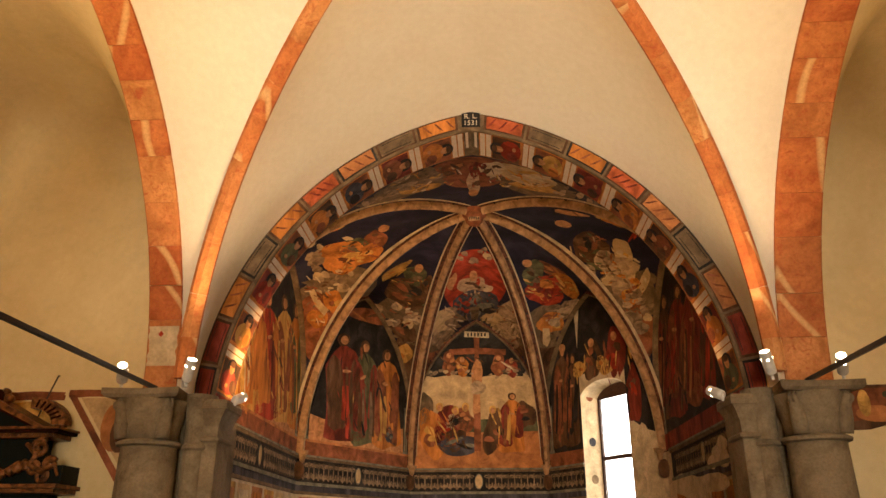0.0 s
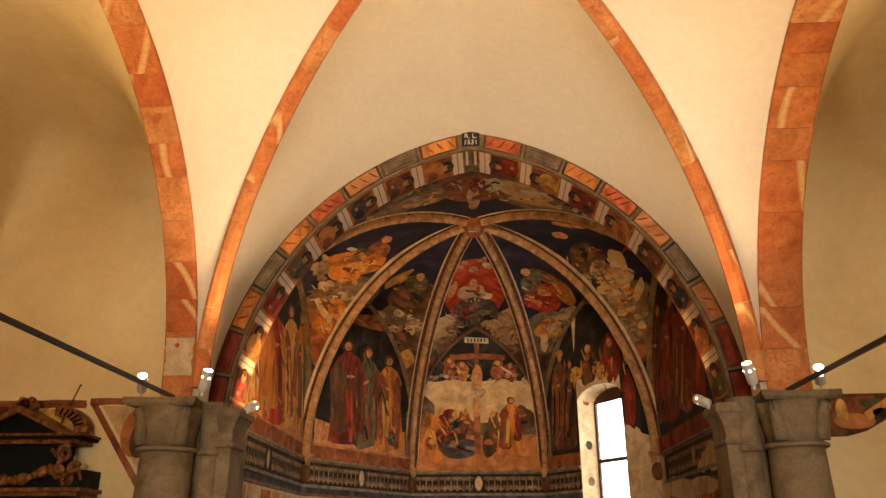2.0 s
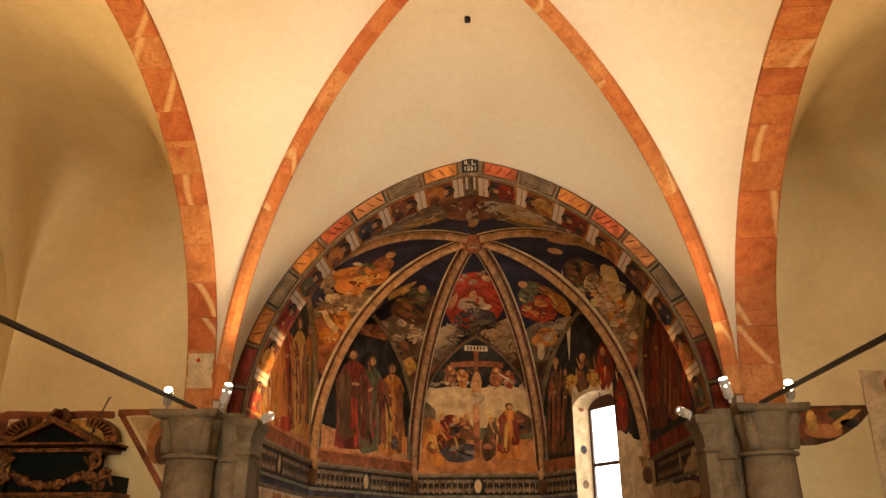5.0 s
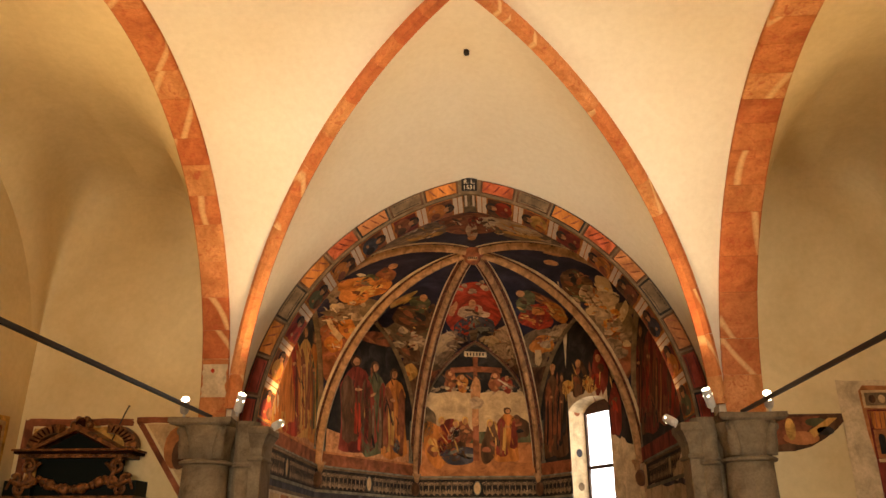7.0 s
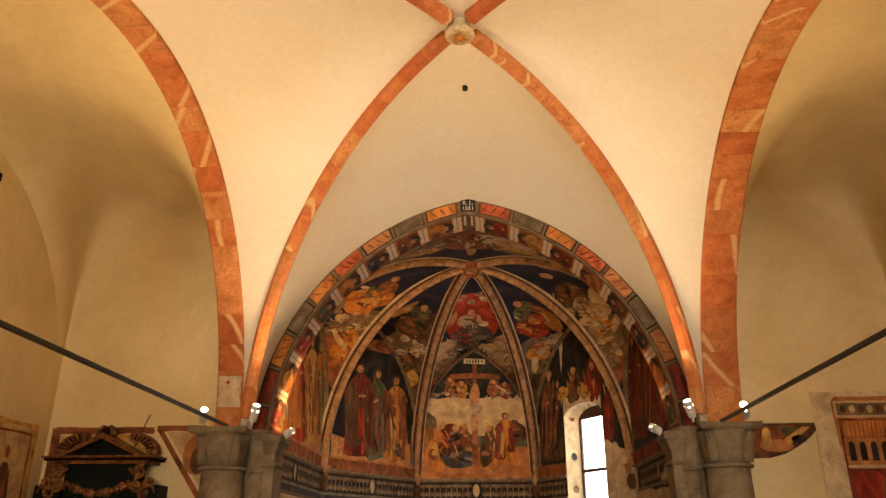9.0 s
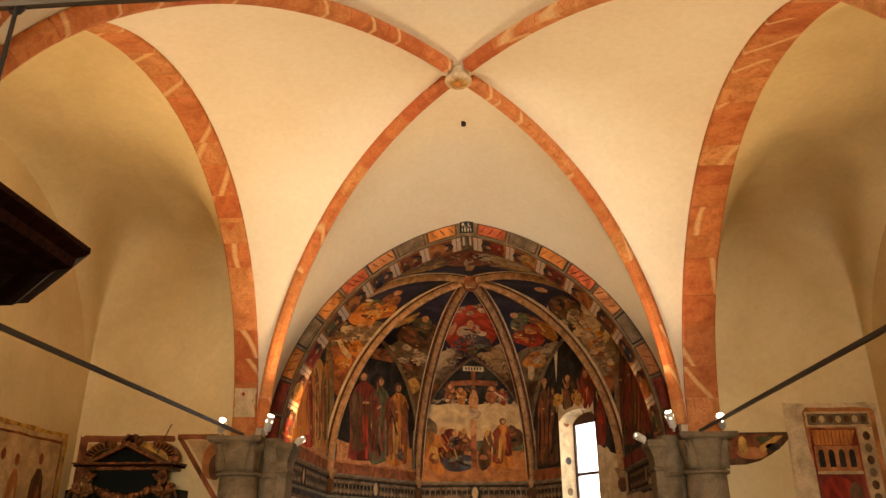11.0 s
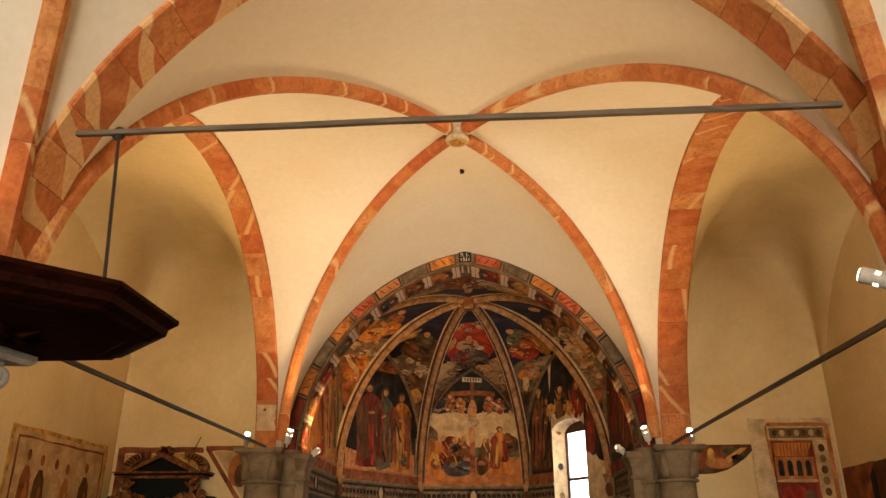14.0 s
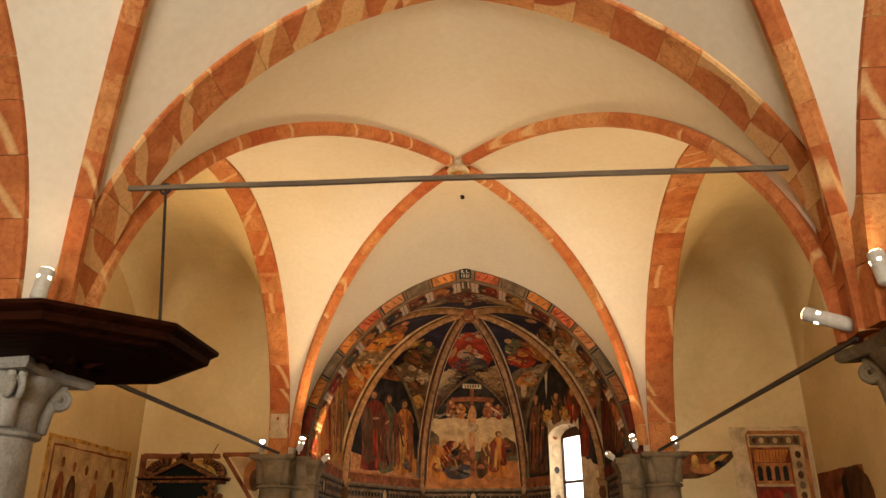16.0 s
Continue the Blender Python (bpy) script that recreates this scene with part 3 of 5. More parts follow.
def apse_wall(a, b, name, hole=None):
    """A thick upright wall between two corners, with an arched splayed opening where hole gives (s0, s1, sill, spring, rise)."""
    A, B = corner_at(a, 0), corner_at(b, 0)
    d = (B - A).normalized()
    out = Vector((-d.y, d.x, 0))
    if out.dot((A + B) / 2 - Vector((0, 3.2, 0))) < 0:
        out = -out
    ln = (B - A).length
    bm = bmesh.new()
    thick = 0.45

    def quad(*p):
        bm.faces.new([bm.verts.new(q) for q in p])

    def slab(s0, s1, z0, z1, t0=0.0):
        c = [A + d * s0, A + d * s1]
        up0, up1 = Vector((0, 0, z0)), Vector((0, 0, z1))
        for o in (0.0, thick):
            quad(c[0] + up0 + out * o, c[1] + up0 + out * o, c[1] + up1 + out * o, c[0] + up1 + out * o)
    top = 7.4
    if hole is None:
        slab(0, ln, 0, top)
    else:
        s0, s1, sill, sp, rise = hole
        slab(0, s0, 0, top), slab(s1, ln, 0, top), slab(s0, s1, 0, sill)
        n, spl = 12, 0.06
        def arc(i, inset):
            w = (s1 - s0) / 2 - inset
            x = -1 + 2 * i / n
            return (s0 + s1) / 2 + w * x, sp - inset * 0.6 + rise * math.sqrt(max(0, 1 - 0.92 * x * x))
        for i in range(n):
            for o, ins in ((0.0, 0.0), (thick, spl)):
                (x0, z0), (x1, z1) = arc(i, ins), arc(i + 1, ins)
                quad(A + d * x0 + out * o + Vector((0, 0, z0)), A + d * x1 + out * o + Vector((0, 0, z1)), A + d * x1 + out * o + Vector((0, 0, top)), A + d * x0 + out * o + Vector((0, 0, top)))
            (x0, z0), (x1, z1) = arc(i, 0), arc(i + 1, 0)
            (q0, w0), (q1, w1) = arc(i, spl), arc(i + 1, spl)
            quad(A + d * x0 + Vector((0, 0, z0)), A + d * x1 + Vector((0, 0, z1)), A + d * q1 + out * thick + Vector((0, 0, w1)), A + d * q0 + out * thick + Vector((0, 0, w0)))
        for i in (0, n):
            x0, z0 = arc(i, 0)
            q0, w0 = arc(i, spl)
            quad(A + d * x0 + Vector((0, 0, sill)), A + d * x0 + Vector((0, 0, z0)), A + d * q0 + out * thick + Vector((0, 0, w0)), A + d * q0 + out * thick + Vector((0, 0, sill)))
        quad(A + d * s0 + Vector((0, 0, sill)), A + d * s1 + Vector((0, 0, sill)), A + d * (s1 - spl) + out * thick + Vector((0, 0, sill)), A + d * (s0 + spl) + out * thick + Vector((0, 0, sill)))
    bmesh.ops.remove_doubles(bm, verts=bm.verts[:], dist=0.0005)
    return part(name, bm, M_APSEWALL), A, d, out, ln


M_APSEWALL = PIG["cream"]
WIN = (1.16, 2.46, 1.5, 4.17, 0.30)
wall_frames = {}
for i, (a, b, ap) in enumerate(WALLS):
    ob, A, d, out, ln = apse_wall(a, b, f"wall_apse_{i + 1}", WIN if i == 3 else None)
    tagged(ob, "plastered apse wall under painted scenes", "wall", kind="structure")
    wall_frames[i] = (A, d, -out, ln)

# webs of the apse vault
bm = bmesh.new()
web_surfaces = []
for a, b, ap in WALLS:
    for k, o in ((a, b), (b, a)):
        ruled(bm, apse_rib(k), wall_arch(k, o, ap), 30, 10)
for k, sx in (("fl", -1), ("fr", 1)):
    ruled(bm, apse_rib(k), lambda u: chancel_at(u, sx, INSET - 0.02, DEEP - 0.01), 30, 10)
bmesh.ops.remove_doubles(bm, verts=bm.verts[:], dist=0.0005)
tagged(part("ceiling_apse_vault", bm, PIG["night"], smooth=True), "dark blue painted apse vault", "vault", kind="structure")

# ribs of the apse: rounded moulding between dark ornamented fillets with white edge lines
for k in corners:
    c = apse_rib(k)
    s = Vector((c(1) - c(0)).to_tuple()[:2] + (0,)).cross(Vector((0, 0, 1)))
    s = inward(c, tuple(s))
    rib = thing("apse_rib", "painted stone vault rib with rounded moulding and dotted fillets", "rib", "apse ribs", "structure")
    pts = [c(0.0 + 0.97 * i / 40) for i in range(41)]
    bm = bmesh.new()
    sweep(bm, pts, s, [(-0.055, 0.03), (-0.052, 0.085), (-0.03, 0.125), (0, 0.14), (0.03, 0.125), (0.052, 0.085), (0.055, 0.03)])
    part("moulding", bm, M_RIB, rib, smooth=False)
    bm = bmesh.new()
    sweep(bm, pts, s, [(-0.125, -0.03), (-0.125, 0.022), (-0.12, 0.03), (0.12, 0.03), (0.125, 0.022), (0.125, -0.03)])
    part("fillet", bm, M_RIBSIDE, rib)
    for sg in (-1, 1):
        bm = bmesh.new()
        sweep(bm, pts, s, [(sg * 0.128, -0.03), (sg * 0.138, -0.03), (sg * 0.138, 0.034), (sg * 0.128, 0.034)])
        part("edge_line", bm, PIG["cream"], rib)
    sv = Vector(s).normalized()
    for i in range(5, 40, 3):
        for sg in (-1, 1):
            bm = bmesh.new()
            dn = sv.cross((pts[min(i + 1, 40)] - pts[i - 1]).normalized())
            bmesh.ops.create_uvsphere(bm, u_segments=8, v_segments=5, radius=0.02, matrix=Matrix.Translation(pts[i] + sv * (sg * 0.09) + dn * 0.032))
            part("stud", bm, PIG["black"], rib)
    if k[0] != "f":
        bm = bmesh.new()
        cx, cy = corners[k]
        cx, cy = cx * 0.965, cy - 0.08 if k[0] == "b" else cy - 0.03
        lathe(bm, [(0.02, 2.86), (0.045, 2.90), (0.06, 2.98), (0.095, 3.03), (0.10, 3.06)], (cx, cy), 12)
        part("corbel", bm, M_RIB, rib)

# wall ribs framing the painted lunettes
for a, b, ap in WALLS:
    A, B = corner_at(a, 0), corner_at(b, 0)
    nrm = (B - A).cross(Vector((0, 0, 1))).normalized()
    rib = thing("wall_rib", "thin painted wall rib round a lunette", "rib", "apse wall ribs", "structure")
    for k, o in ((a, b), (b, a)):
        c = wall_arch(k, o, ap)
        pts = [c(i / 24) for i in range(25)]
        pts = [pts[0] + Vector((0, 0, -0.75)), pts[0] + Vector((0, 0, -0.35))] + pts
        bm = bmesh.new()
        sweep(bm, pts, inward(c, tuple(nrm)), [(-0.09, -0.04), (0.09, -0.04), (0.09, 0.035), (-0.09, 0.035)])
        part("fillet", bm, M_RIBSIDE, rib)
        bm = bmesh.new()
        sweep(bm, pts, inward(c, tuple(nrm)), [(-0.10, 0.036), (0.10, 0.036), (0.085, 0.06), (-0.085, 0.06)])
        part("bead", bm, PIG["taupe"], rib)
        for i in range(6, 26, 4):
            bm = bmesh.new()
            bmesh.ops.create_uvsphere(bm, u_segments=6, v_segments=4, radius=0.016, matrix=Matrix.Translation(pts[i] + nrm * 0.0))
            part("stud", bm, PIG["black"], rib)

key = thing("keystone", "brown carved keystone where the apse ribs meet", "keystone", kind="structure")
bm = bmesh.new()
lathe(bm, [(0.10, 6.30), (0.13, 6.33), (0.15, 6.40), (0.19, 6.44), (0.20, 6.60)], (KEY.x, KEY.y), 8)
part("key_block", bm, PIG["rust"], key)
bm = bmesh.new()
box(bm, KEY.x - 0.09, KEY.x + 0.09, KEY.y - 0.15, KEY.y - 0.13, 6.31, 6.37)
part("key_band", bm, M_RIB, key)
for i in range(5):
    bm = bmesh.new()
    box(bm, KEY.x - 0.075 + i * 0.034, KEY.x - 0.060 + i * 0.034, KEY.y - 0.155, KEY.y - 0.149, 6.32, 6.36)
    part("letter_bar", bm, PIG["black"], key)

# ---------- apse window ----------
A, d, inn, ln = wall_frames[3]
win = thing("window_1", "tall arched leaded window, white with daylight", "window", kind="structure")


def wpt(s, z, o=0.0):
    """A point on the window's wall: along it, up, and out from the room."""
    return A + d * s - inn * o + Vector((0, 0, z))


def bar(bm, s0, s1, z0, z1, o0, o1):
    vs = [bm.verts.new(wpt(s, z, o)) for s in (s0, s1) for o in (o0, o1) for z in (z0, z1)]
    for f in ((0, 1, 3, 2), (4, 6, 7, 5), (0, 4, 5, 1), (2, 3, 7, 6), (0, 2, 6, 4), (1, 5, 7, 3)):
        bm.faces.new([vs[i] for i in f])


M_FRAME = wood("dark_window_frame", (0.07, 0.03, 0.015), (0.03, 0.012, 0.006), 0.6)
s0, s1 = WIN[0] + 0.05, WIN[1] - 0.05
for q in ((s0, s0 + 0.05, 1.5, 4.45), (s1 - 0.05, s1, 1.5, 4.45), (s0, s1, 3.06, 3.13), (s0, s1, 4.20, 4.50), (s0, s1, 1.5, 1.58)):
    bm = bmesh.new()
    bar(bm, *q, 0.37, 0.43)
    part("window_frame", bm, M_FRAME, win)
mg, ng, bg = tree("window_glass", 0.1, 0.5)
bg.inputs["Base Color"].default_value, bg.inputs["Transmission Weight"].default_value = (0.95, 0.97, 1.0, 1), 1.0
for z0, z1 in ((1.58, 3.06), (3.13, 4.20)):
    bm = bmesh.new()
    bar(bm, s0 + 0.05, s1 - 0.05, z0, z1, 0.395, 0.401)
    pane = part("pane", bm, mg, win)
    pane.visible_shadow = False
md = bpy.data.materials.new("bright_overcast_sky")
md.use_nodes = True
em = md.node_tree.nodes.new("ShaderNodeEmission")
em.inputs["Color"].default_value, em.inputs["Strength"].default_value = (1.0, 0.97, 0.92, 1), 5.0
md.node_tree.links.new(em.outputs[0], md.node_tree.nodes["Material Output"].inputs["Surface"])
bm = bmesh.new()
c0 = wpt((s0 + s1) / 2, 3.2, 3.0)
bm.faces.new([bm.verts.new(c0 + d * a + Vector((0, 0, b))) for a, b in ((-6, -4), (6, -4), (6, 6), (-6, 6))])
tagged(part("backdrop", bm, md), "bright white overcast sky outside the window", "sky", kind="structure")
dl = bpy.data.lights.new("window_daylight", "AREA")
dl.shape, dl.size, dl.size_y, dl.energy, dl.color = "RECTANGLE", 0.8, 2.6, 8, (1.0, 0.95, 0.86)
new("window_daylight", dl).matrix_world = look(wpt((s0 + s1) / 2, 3.0, 0.55), wpt((s0 + s1) / 2, 2.9, -1.0))

# ---------- spotlights ----------
M_LENS = bpy.data.materials.new("lit_lens")
M_LENS.use_nodes = True
e2 = M_LENS.node_tree.nodes.new("ShaderNodeEmission")
e2.inputs["Color"].default_value, e2.inputs["Strength"].default_value = (1.0, 0.80, 0.52, 1), 14.0
M_LENS.node_tree.links.new(e2.outputs[0], M_LENS.node_tree.nodes["Material Output"].inputs["Surface"])


def spotlight(base, aim, watts, length=0.22, r=0.05, degrees=95, stem=0.005, colour=WARM, label="small cream cylindrical spotlight pointing up at the vault"):
    """A cylindrical lamp on a short bracket, its foot at base."""
    th = thing("spotlight", label, "spotlight", "spotlights")
    base = Vector(base)
    d = Vector(aim).normalized()
    q = d.to_track_quat("Z", "Y").to_matrix().to_4x4()
    m = Matrix.Translation(base + Vector((0, 0, 0.05))) @ q

    def put(profile, mat, name, steps=20):
        bm = bmesh.new()
        lathe(bm, profile, steps=steps)
        bmesh.ops.transform(bm, matrix=m, verts=bm.verts[:])
        return part(name, bm, mat, th)
    body = put([(r * 0.7, 0.0), (r * 0.95, 0.012), (r, 0.03), (r, length * 0.52), (r * 1.04, length * 0.54), (r * 1.04, length * 0.60), (r, length * 0.62), (r, length * 0.97), (r * 0.9, length)], M_LAMPWHITE, "housing")
    put([(r * 0.86, length + 0.001), (r * 0.8, length + 0.004), (r * 0.5, length + 0.008)], M_LENS, "lens")
    bm = bmesh.new()
    tube(bm, [base + Vector((0, 0, -stem)), base + Vector((0, 0, 0.05)), base + Vector((0, 0, 0.05)) + d * 0.04], 0.016, 8)
    part("bracket", bm, M_LAMPWHITE, th)
    for k in range(4):
        a = k * math.pi / 2 + 0.4
        bm = bmesh.new()
        box(bm, r * 0.98, r * 1.01, -0.012, 0.012, length * 0.66, length * 0.74)
        bmesh.ops.transform(bm, matrix=m @ Matrix.Rotation(a, 4, "Z"), verts=bm.verts[:])
        part("vent_slot", bm, M_LENS, th)
    eye = base + Vector((0, 0, 0.05)) + d * (length + 0.05)
    if watts:
        spot_lamp(eye, eye + d, watts, degrees, 0.12, colour)
    return th


for sx in (-1, 1):
    spotlight((sx * 2.70, -0.98, 2.98), (-sx * 0.40, -0.55, 1), 165 if sx < 0 else 140, degrees=150, label="small cream spotlight on the pier capital pointing up")
    spotlight((sx * 3.34, -0.95, 2.99), (-sx * 0.36, -0.90, 0.60), 390 if sx < 0 else 330, degrees=105, label="small cream spotlight on the tie bar aimed along the vault")
    spotlight((sx * 2.42, -0.38, 2.90), (0.14, 0.92, 0.34) if sx < 0 else (-0.34, 0.84, 0.40), 500 if sx < 0 else 240, 0.2, degrees=104, colour=(1.0, 0.58, 0.25), label="small cream spotlight aimed into the painted apse")
    spotlight((-2.80 if sx < 0 else 3.06, -8.44, 3.17), (-sx * 0.10, 0.10, 1), 4, 0.24, 0.055, 110, stem=0.28, label="cream spotlight on the column capital pointing up")
spotlight((3.06, -7.90, 3.03), (-0.72, 0.45, 0.40), 170, 0.36, 0.055, 125, label="long cream spotlight aimed across the nave")
# daylight from the west windows behind the walk
for sx in (-1, 1):
    dl = bpy.data.lights.new("west_window_light", "AREA")
    dl.shape, dl.size, dl.size_y, dl.energy, dl.color = "RECTANGLE", 3.0, 3.6, 560, (1.0, 0.90, 0.76)
    dl.spread = radians(80)
    new("west_window_light", dl).matrix_world = look((sx * 1.8, -25.8, 3.2), (sx * 0.6, -12.0, 9.0))
# two added spotlights, not known fittings, that brighten the aisle vaults and walls
for sx in (-1, 1):
    spotlight((-3.62 if sx < 0 else 3.86, -7.72, 2.86 if sx < 0 else 2.995), (sx * 0.20, 0.80, 0.62), 240 if sx < 0 else 170, degrees=125, label="small cream spotlight added on the capital to brighten the aisle")

# ---------- tie bars, cross beam, sounding board ----------
for sx in (-1, 1):
    bm = bmesh.new()
    sweep(bm, [(sx * 3.10, -0.72, 3.015), (sx * 3.08, -3.0, 3.01), (sx * 3.06, -7.88, 3.0)], (0, 0, 1), [(-0.02, -0.014), (0.02, -0.014), (0.02, 0.014), (-0.02, 0.014)])
    tb = tagged(part("tie_bar", bm, M_IRON), "dark iron tie bar running between the capitals", "tie bar", "tie bars")
bm = bmesh.new()
rnd = random.Random(4)
pts = [(-2.50 + 5.18 * i / 14, -8.00 - 0.16 * i / 14, 4.305 - 0.055 * i / 14 + rnd.uniform(-0.004, 0.004)) for i in range(15)]
sweep(bm, pts, (0, 1, 0), [(-0.02, -0.017), (0.02, -0.018), (0.021, 0.016), (-0.018, 0.018)])
beam = tagged(part("cross_beam", bm, M_BEAM), "thin weathered wooden tie beam across the arch", "beam")

board = thing("sounding_board", "dark walnut octagonal pulpit sounding board", "sounding board")
CX, CY = -2.73, -8.12
bm = bmesh.new()
k8 = 1 / math.cos(math.pi / 8)
lathe(bm, [(0.78 * k8, 2.840), (0.82 * k8, 2.843), (0.87 * k8, 2.852), (0.895 * k8, 2.872), (0.93 * k8, 2.882), (0.955 * k8, 2.892), (0.965 * k8, 2.94), (0.985 * k8, 2.952), (1.02 * k8, 2.975), (1.02 * k8, 3.003), (0.9 * k8, 3.01)], (CX, CY), 8, math.pi / 8)
part("cornice", bm, M_DARKWOOD, board)
bm = bmesh.new()
lathe(bm, [(0.72 * k8, 2.832), (0.74 * k8, 2.840), (0.74 * k8, 2.845)], (CX, CY), 8, math.pi / 8)
part("soffit_panel", bm, M_DARKWOOD, board)
for k in range(8):
    a = k * math.pi / 4
    bm = bmesh.new()
    tube(bm, [(CX + 0.12 * math.cos(a), CY + 0.12 * math.sin(a), 2.832), (CX + 0.2 * math.cos(a + 0.2), CY + 0.2 * math.sin(a + 0.2), 2.822), (CX + 0.33 * math.cos(a), CY + 0.33 * math.sin(a), 2.832)], [0.012, 0.03, 0.006], 6)
    part("rosette_leaf", bm, M_DARKWOOD, board)
rod = thing("hanger_rod", "thin iron rod hanging the sounding board from the beam", "rod")
bm = bmesh.new()
tube(bm, [(-2.19, -8.005, 4.31), (-2.04, -8.2, 3.65), (-1.90, -8.38, 3.0)], 0.012, 8)
part("rod_shaft", bm, M_IRON, rod)
bm = bmesh.new()
tube(bm, [(-2.19 + 0.04 * math.sin(a), -8.005, 4.29 + 0.045 * math.cos(a)) for a in [i * math.pi / 6 for i in range(13)]], 0.012, 6)
part("hook_ring", bm, M_IRON, rod)
# ---------- paintings: plain colour shapes laid on the real surfaces ----------
from mathutils.bvhtree import BVHTree

STATION = pose(0.132, -7.878, 1.6, 111.46, 0, 3.4)   # the painter's sighting point, from which shapes are set out on the surfaces
SPAN = 784 / math.tan(radians(30.5))


def sight(a, b):
    return (STATION.to_3x3() @ Vector((a - 784, 441 - b, -SPAN))).normalized()


def surface(*names):
    bm = bmesh.new()
    for o in scene.objects:
        if o.type == "MESH" and o.name.split(".")[0] in names:
            bm.from_mesh(o.data)
    bmesh.ops.triangulate(bm, faces=bm.faces[:])
    t = BVHTree.FromBMesh(bm)
    bm.free()
    return t


ON = {
    "web": surface("ceiling_apse_vault"),
    "left": surface("wall_apse_1"), "mid_left": surface("wall_apse_2"), "mid": surface("wall_apse_3"),
    "mid_right": surface("wall_apse_4"), "right": surface("wall_apse_5"),
    "aisle": surface("wall_east_aisle"), "north": surface("wall_north"), "south": surface("wall_south"),
}
EYE = STATION.translation


def lay(ring, on, mat, parent, name, lift=0.004, rings=3, centre=None):
    """Lays a closed outline, given in sighting coordinates, onto a surface as a thin coat of paint."""
    cx = sum(p[0] for p in ring) / len(ring) if centre is None else centre[0]
    cy = sum(p[1] for p in ring) / len(ring) if centre is None else centre[1]
    bm = bmesh.new()

    def put(a, b):
        w = sight(a, b)
        hit, nrm, _, _ = ON[on].ray_cast(EYE, w)
        if hit is None:
            return None
        if nrm.dot(w) > 0:
            nrm = -nrm
        return bm.verts.new(hit + nrm * lift)
    loops = [[put(cx + (x - cx) * (k / rings), cy + (y - cy) * (k / rings)) for x, y in ring] for k in range(1, rings + 1)]
    mid = put(cx, cy)
    n = len(ring)
    for i in range(n):
        j = (i + 1) % n
        tri = (mid, loops[0][i], loops[0][j])
        if None not in tri:
            bm.faces.new(tri)
        for l0, l1 in zip(loops, loops[1:]):
            q = (l0[i], l1[i], l1[j], l0[j])
            if None not in q and max((q[0].co - q[2].co).length, (q[1].co - q[3].co).length) < 1.2:
                bm.faces.new(q)
    return part(name, bm, PIG[mat] if isinstance(mat, str) else mat, parent)


RND = random.Random(7)


def blob(cx, cy, w, h, turn=0.0, rough=0.12, n=22):
    """An uneven rounded outline."""
    ph = [RND.uniform(0, 6.28) for _ in range(4)]
    ca, sa = math.cos(radians(turn)), math.sin(radians(turn))
    out = []
    for i in range(n):
        t = 2 * math.pi * i / n
        r = 1 + rough * (math.sin(2 * t + ph[0]) + 0.7 * math.sin(3 * t + ph[1]) + 0.5 * math.sin(5 * t + ph[2]))
        x, y = r * w / 2 * math.cos(t), r * h / 2 * math.sin(t)
        out.append((cx + x * ca - y * sa, cy + x * sa + y * ca))
    return out


def gown(cx, top, bot, w, lean=0.0, flare=1.0):
    """A long hanging garment: narrow shoulders, uneven sides, wavy hem."""
    h = bot - top
    side = [(0.07, 0.07), (0.26, 0.13), (0.42, 0.26), (0.40, 0.45), (0.46 * flare, 0.7), (0.5 * flare, 0.95)]
    right = [(cx + w * (a + RND.uniform(-0.04, 0.04)) + lean * b * h, top + b * h) for a, b in side]
    left = [(cx - w * (a + RND.uniform(-0.04, 0.04)) + lean * b * h, top + b * h) for a, b in side]
    hem = [(cx + w * q * flare + lean * h, bot + RND.uniform(-0.03, 0.03) * h) for q in (0.35, 0.12, -0.12, -0.35)]
    return right + hem + left[::-1]


def shade_strokes(cx, top, bot, w, on, mat, parent, n=3, lean=0.0, lift=0.012):
    for _ in range(n):
        x = cx + RND.uniform(-0.3, 0.3) * w
        t = top + (bot - top) * RND.uniform(0.25, 0.5)
        b = bot - (bot - top) * RND.uniform(0.02, 0.2)
        q = w * RND.uniform(0.04, 0.09)
        lay([(x - q * 0.4, t), (x + q * 0.5, t + 2), (x + q, (t + b) / 2), (x + q * 0.4 + lean * (b - t), b), (x - q + lean * (b - t), b - 3), (x - q * 0.6, (t + b) / 2)], on, mat, parent, "fold", lift, 2)


DEEPER = {"orange": "rust", "ochre": "orange", "deepred": "brown", "red": "deepred", "brown": "black", "green": "brown", "blue": "black", "rust": "brown", "gold": "orange", "pale": "ochre", "grey": "taupe"}
LIGHTER = {"orange": "ochre", "ochre": "gold", "deepred": "red", "red": "orange", "brown": "rust", "green": "taupe", "blue": "stonegrey", "rust": "earth", "gold": "pale", "pale": "cream", "grey": "cloud"}


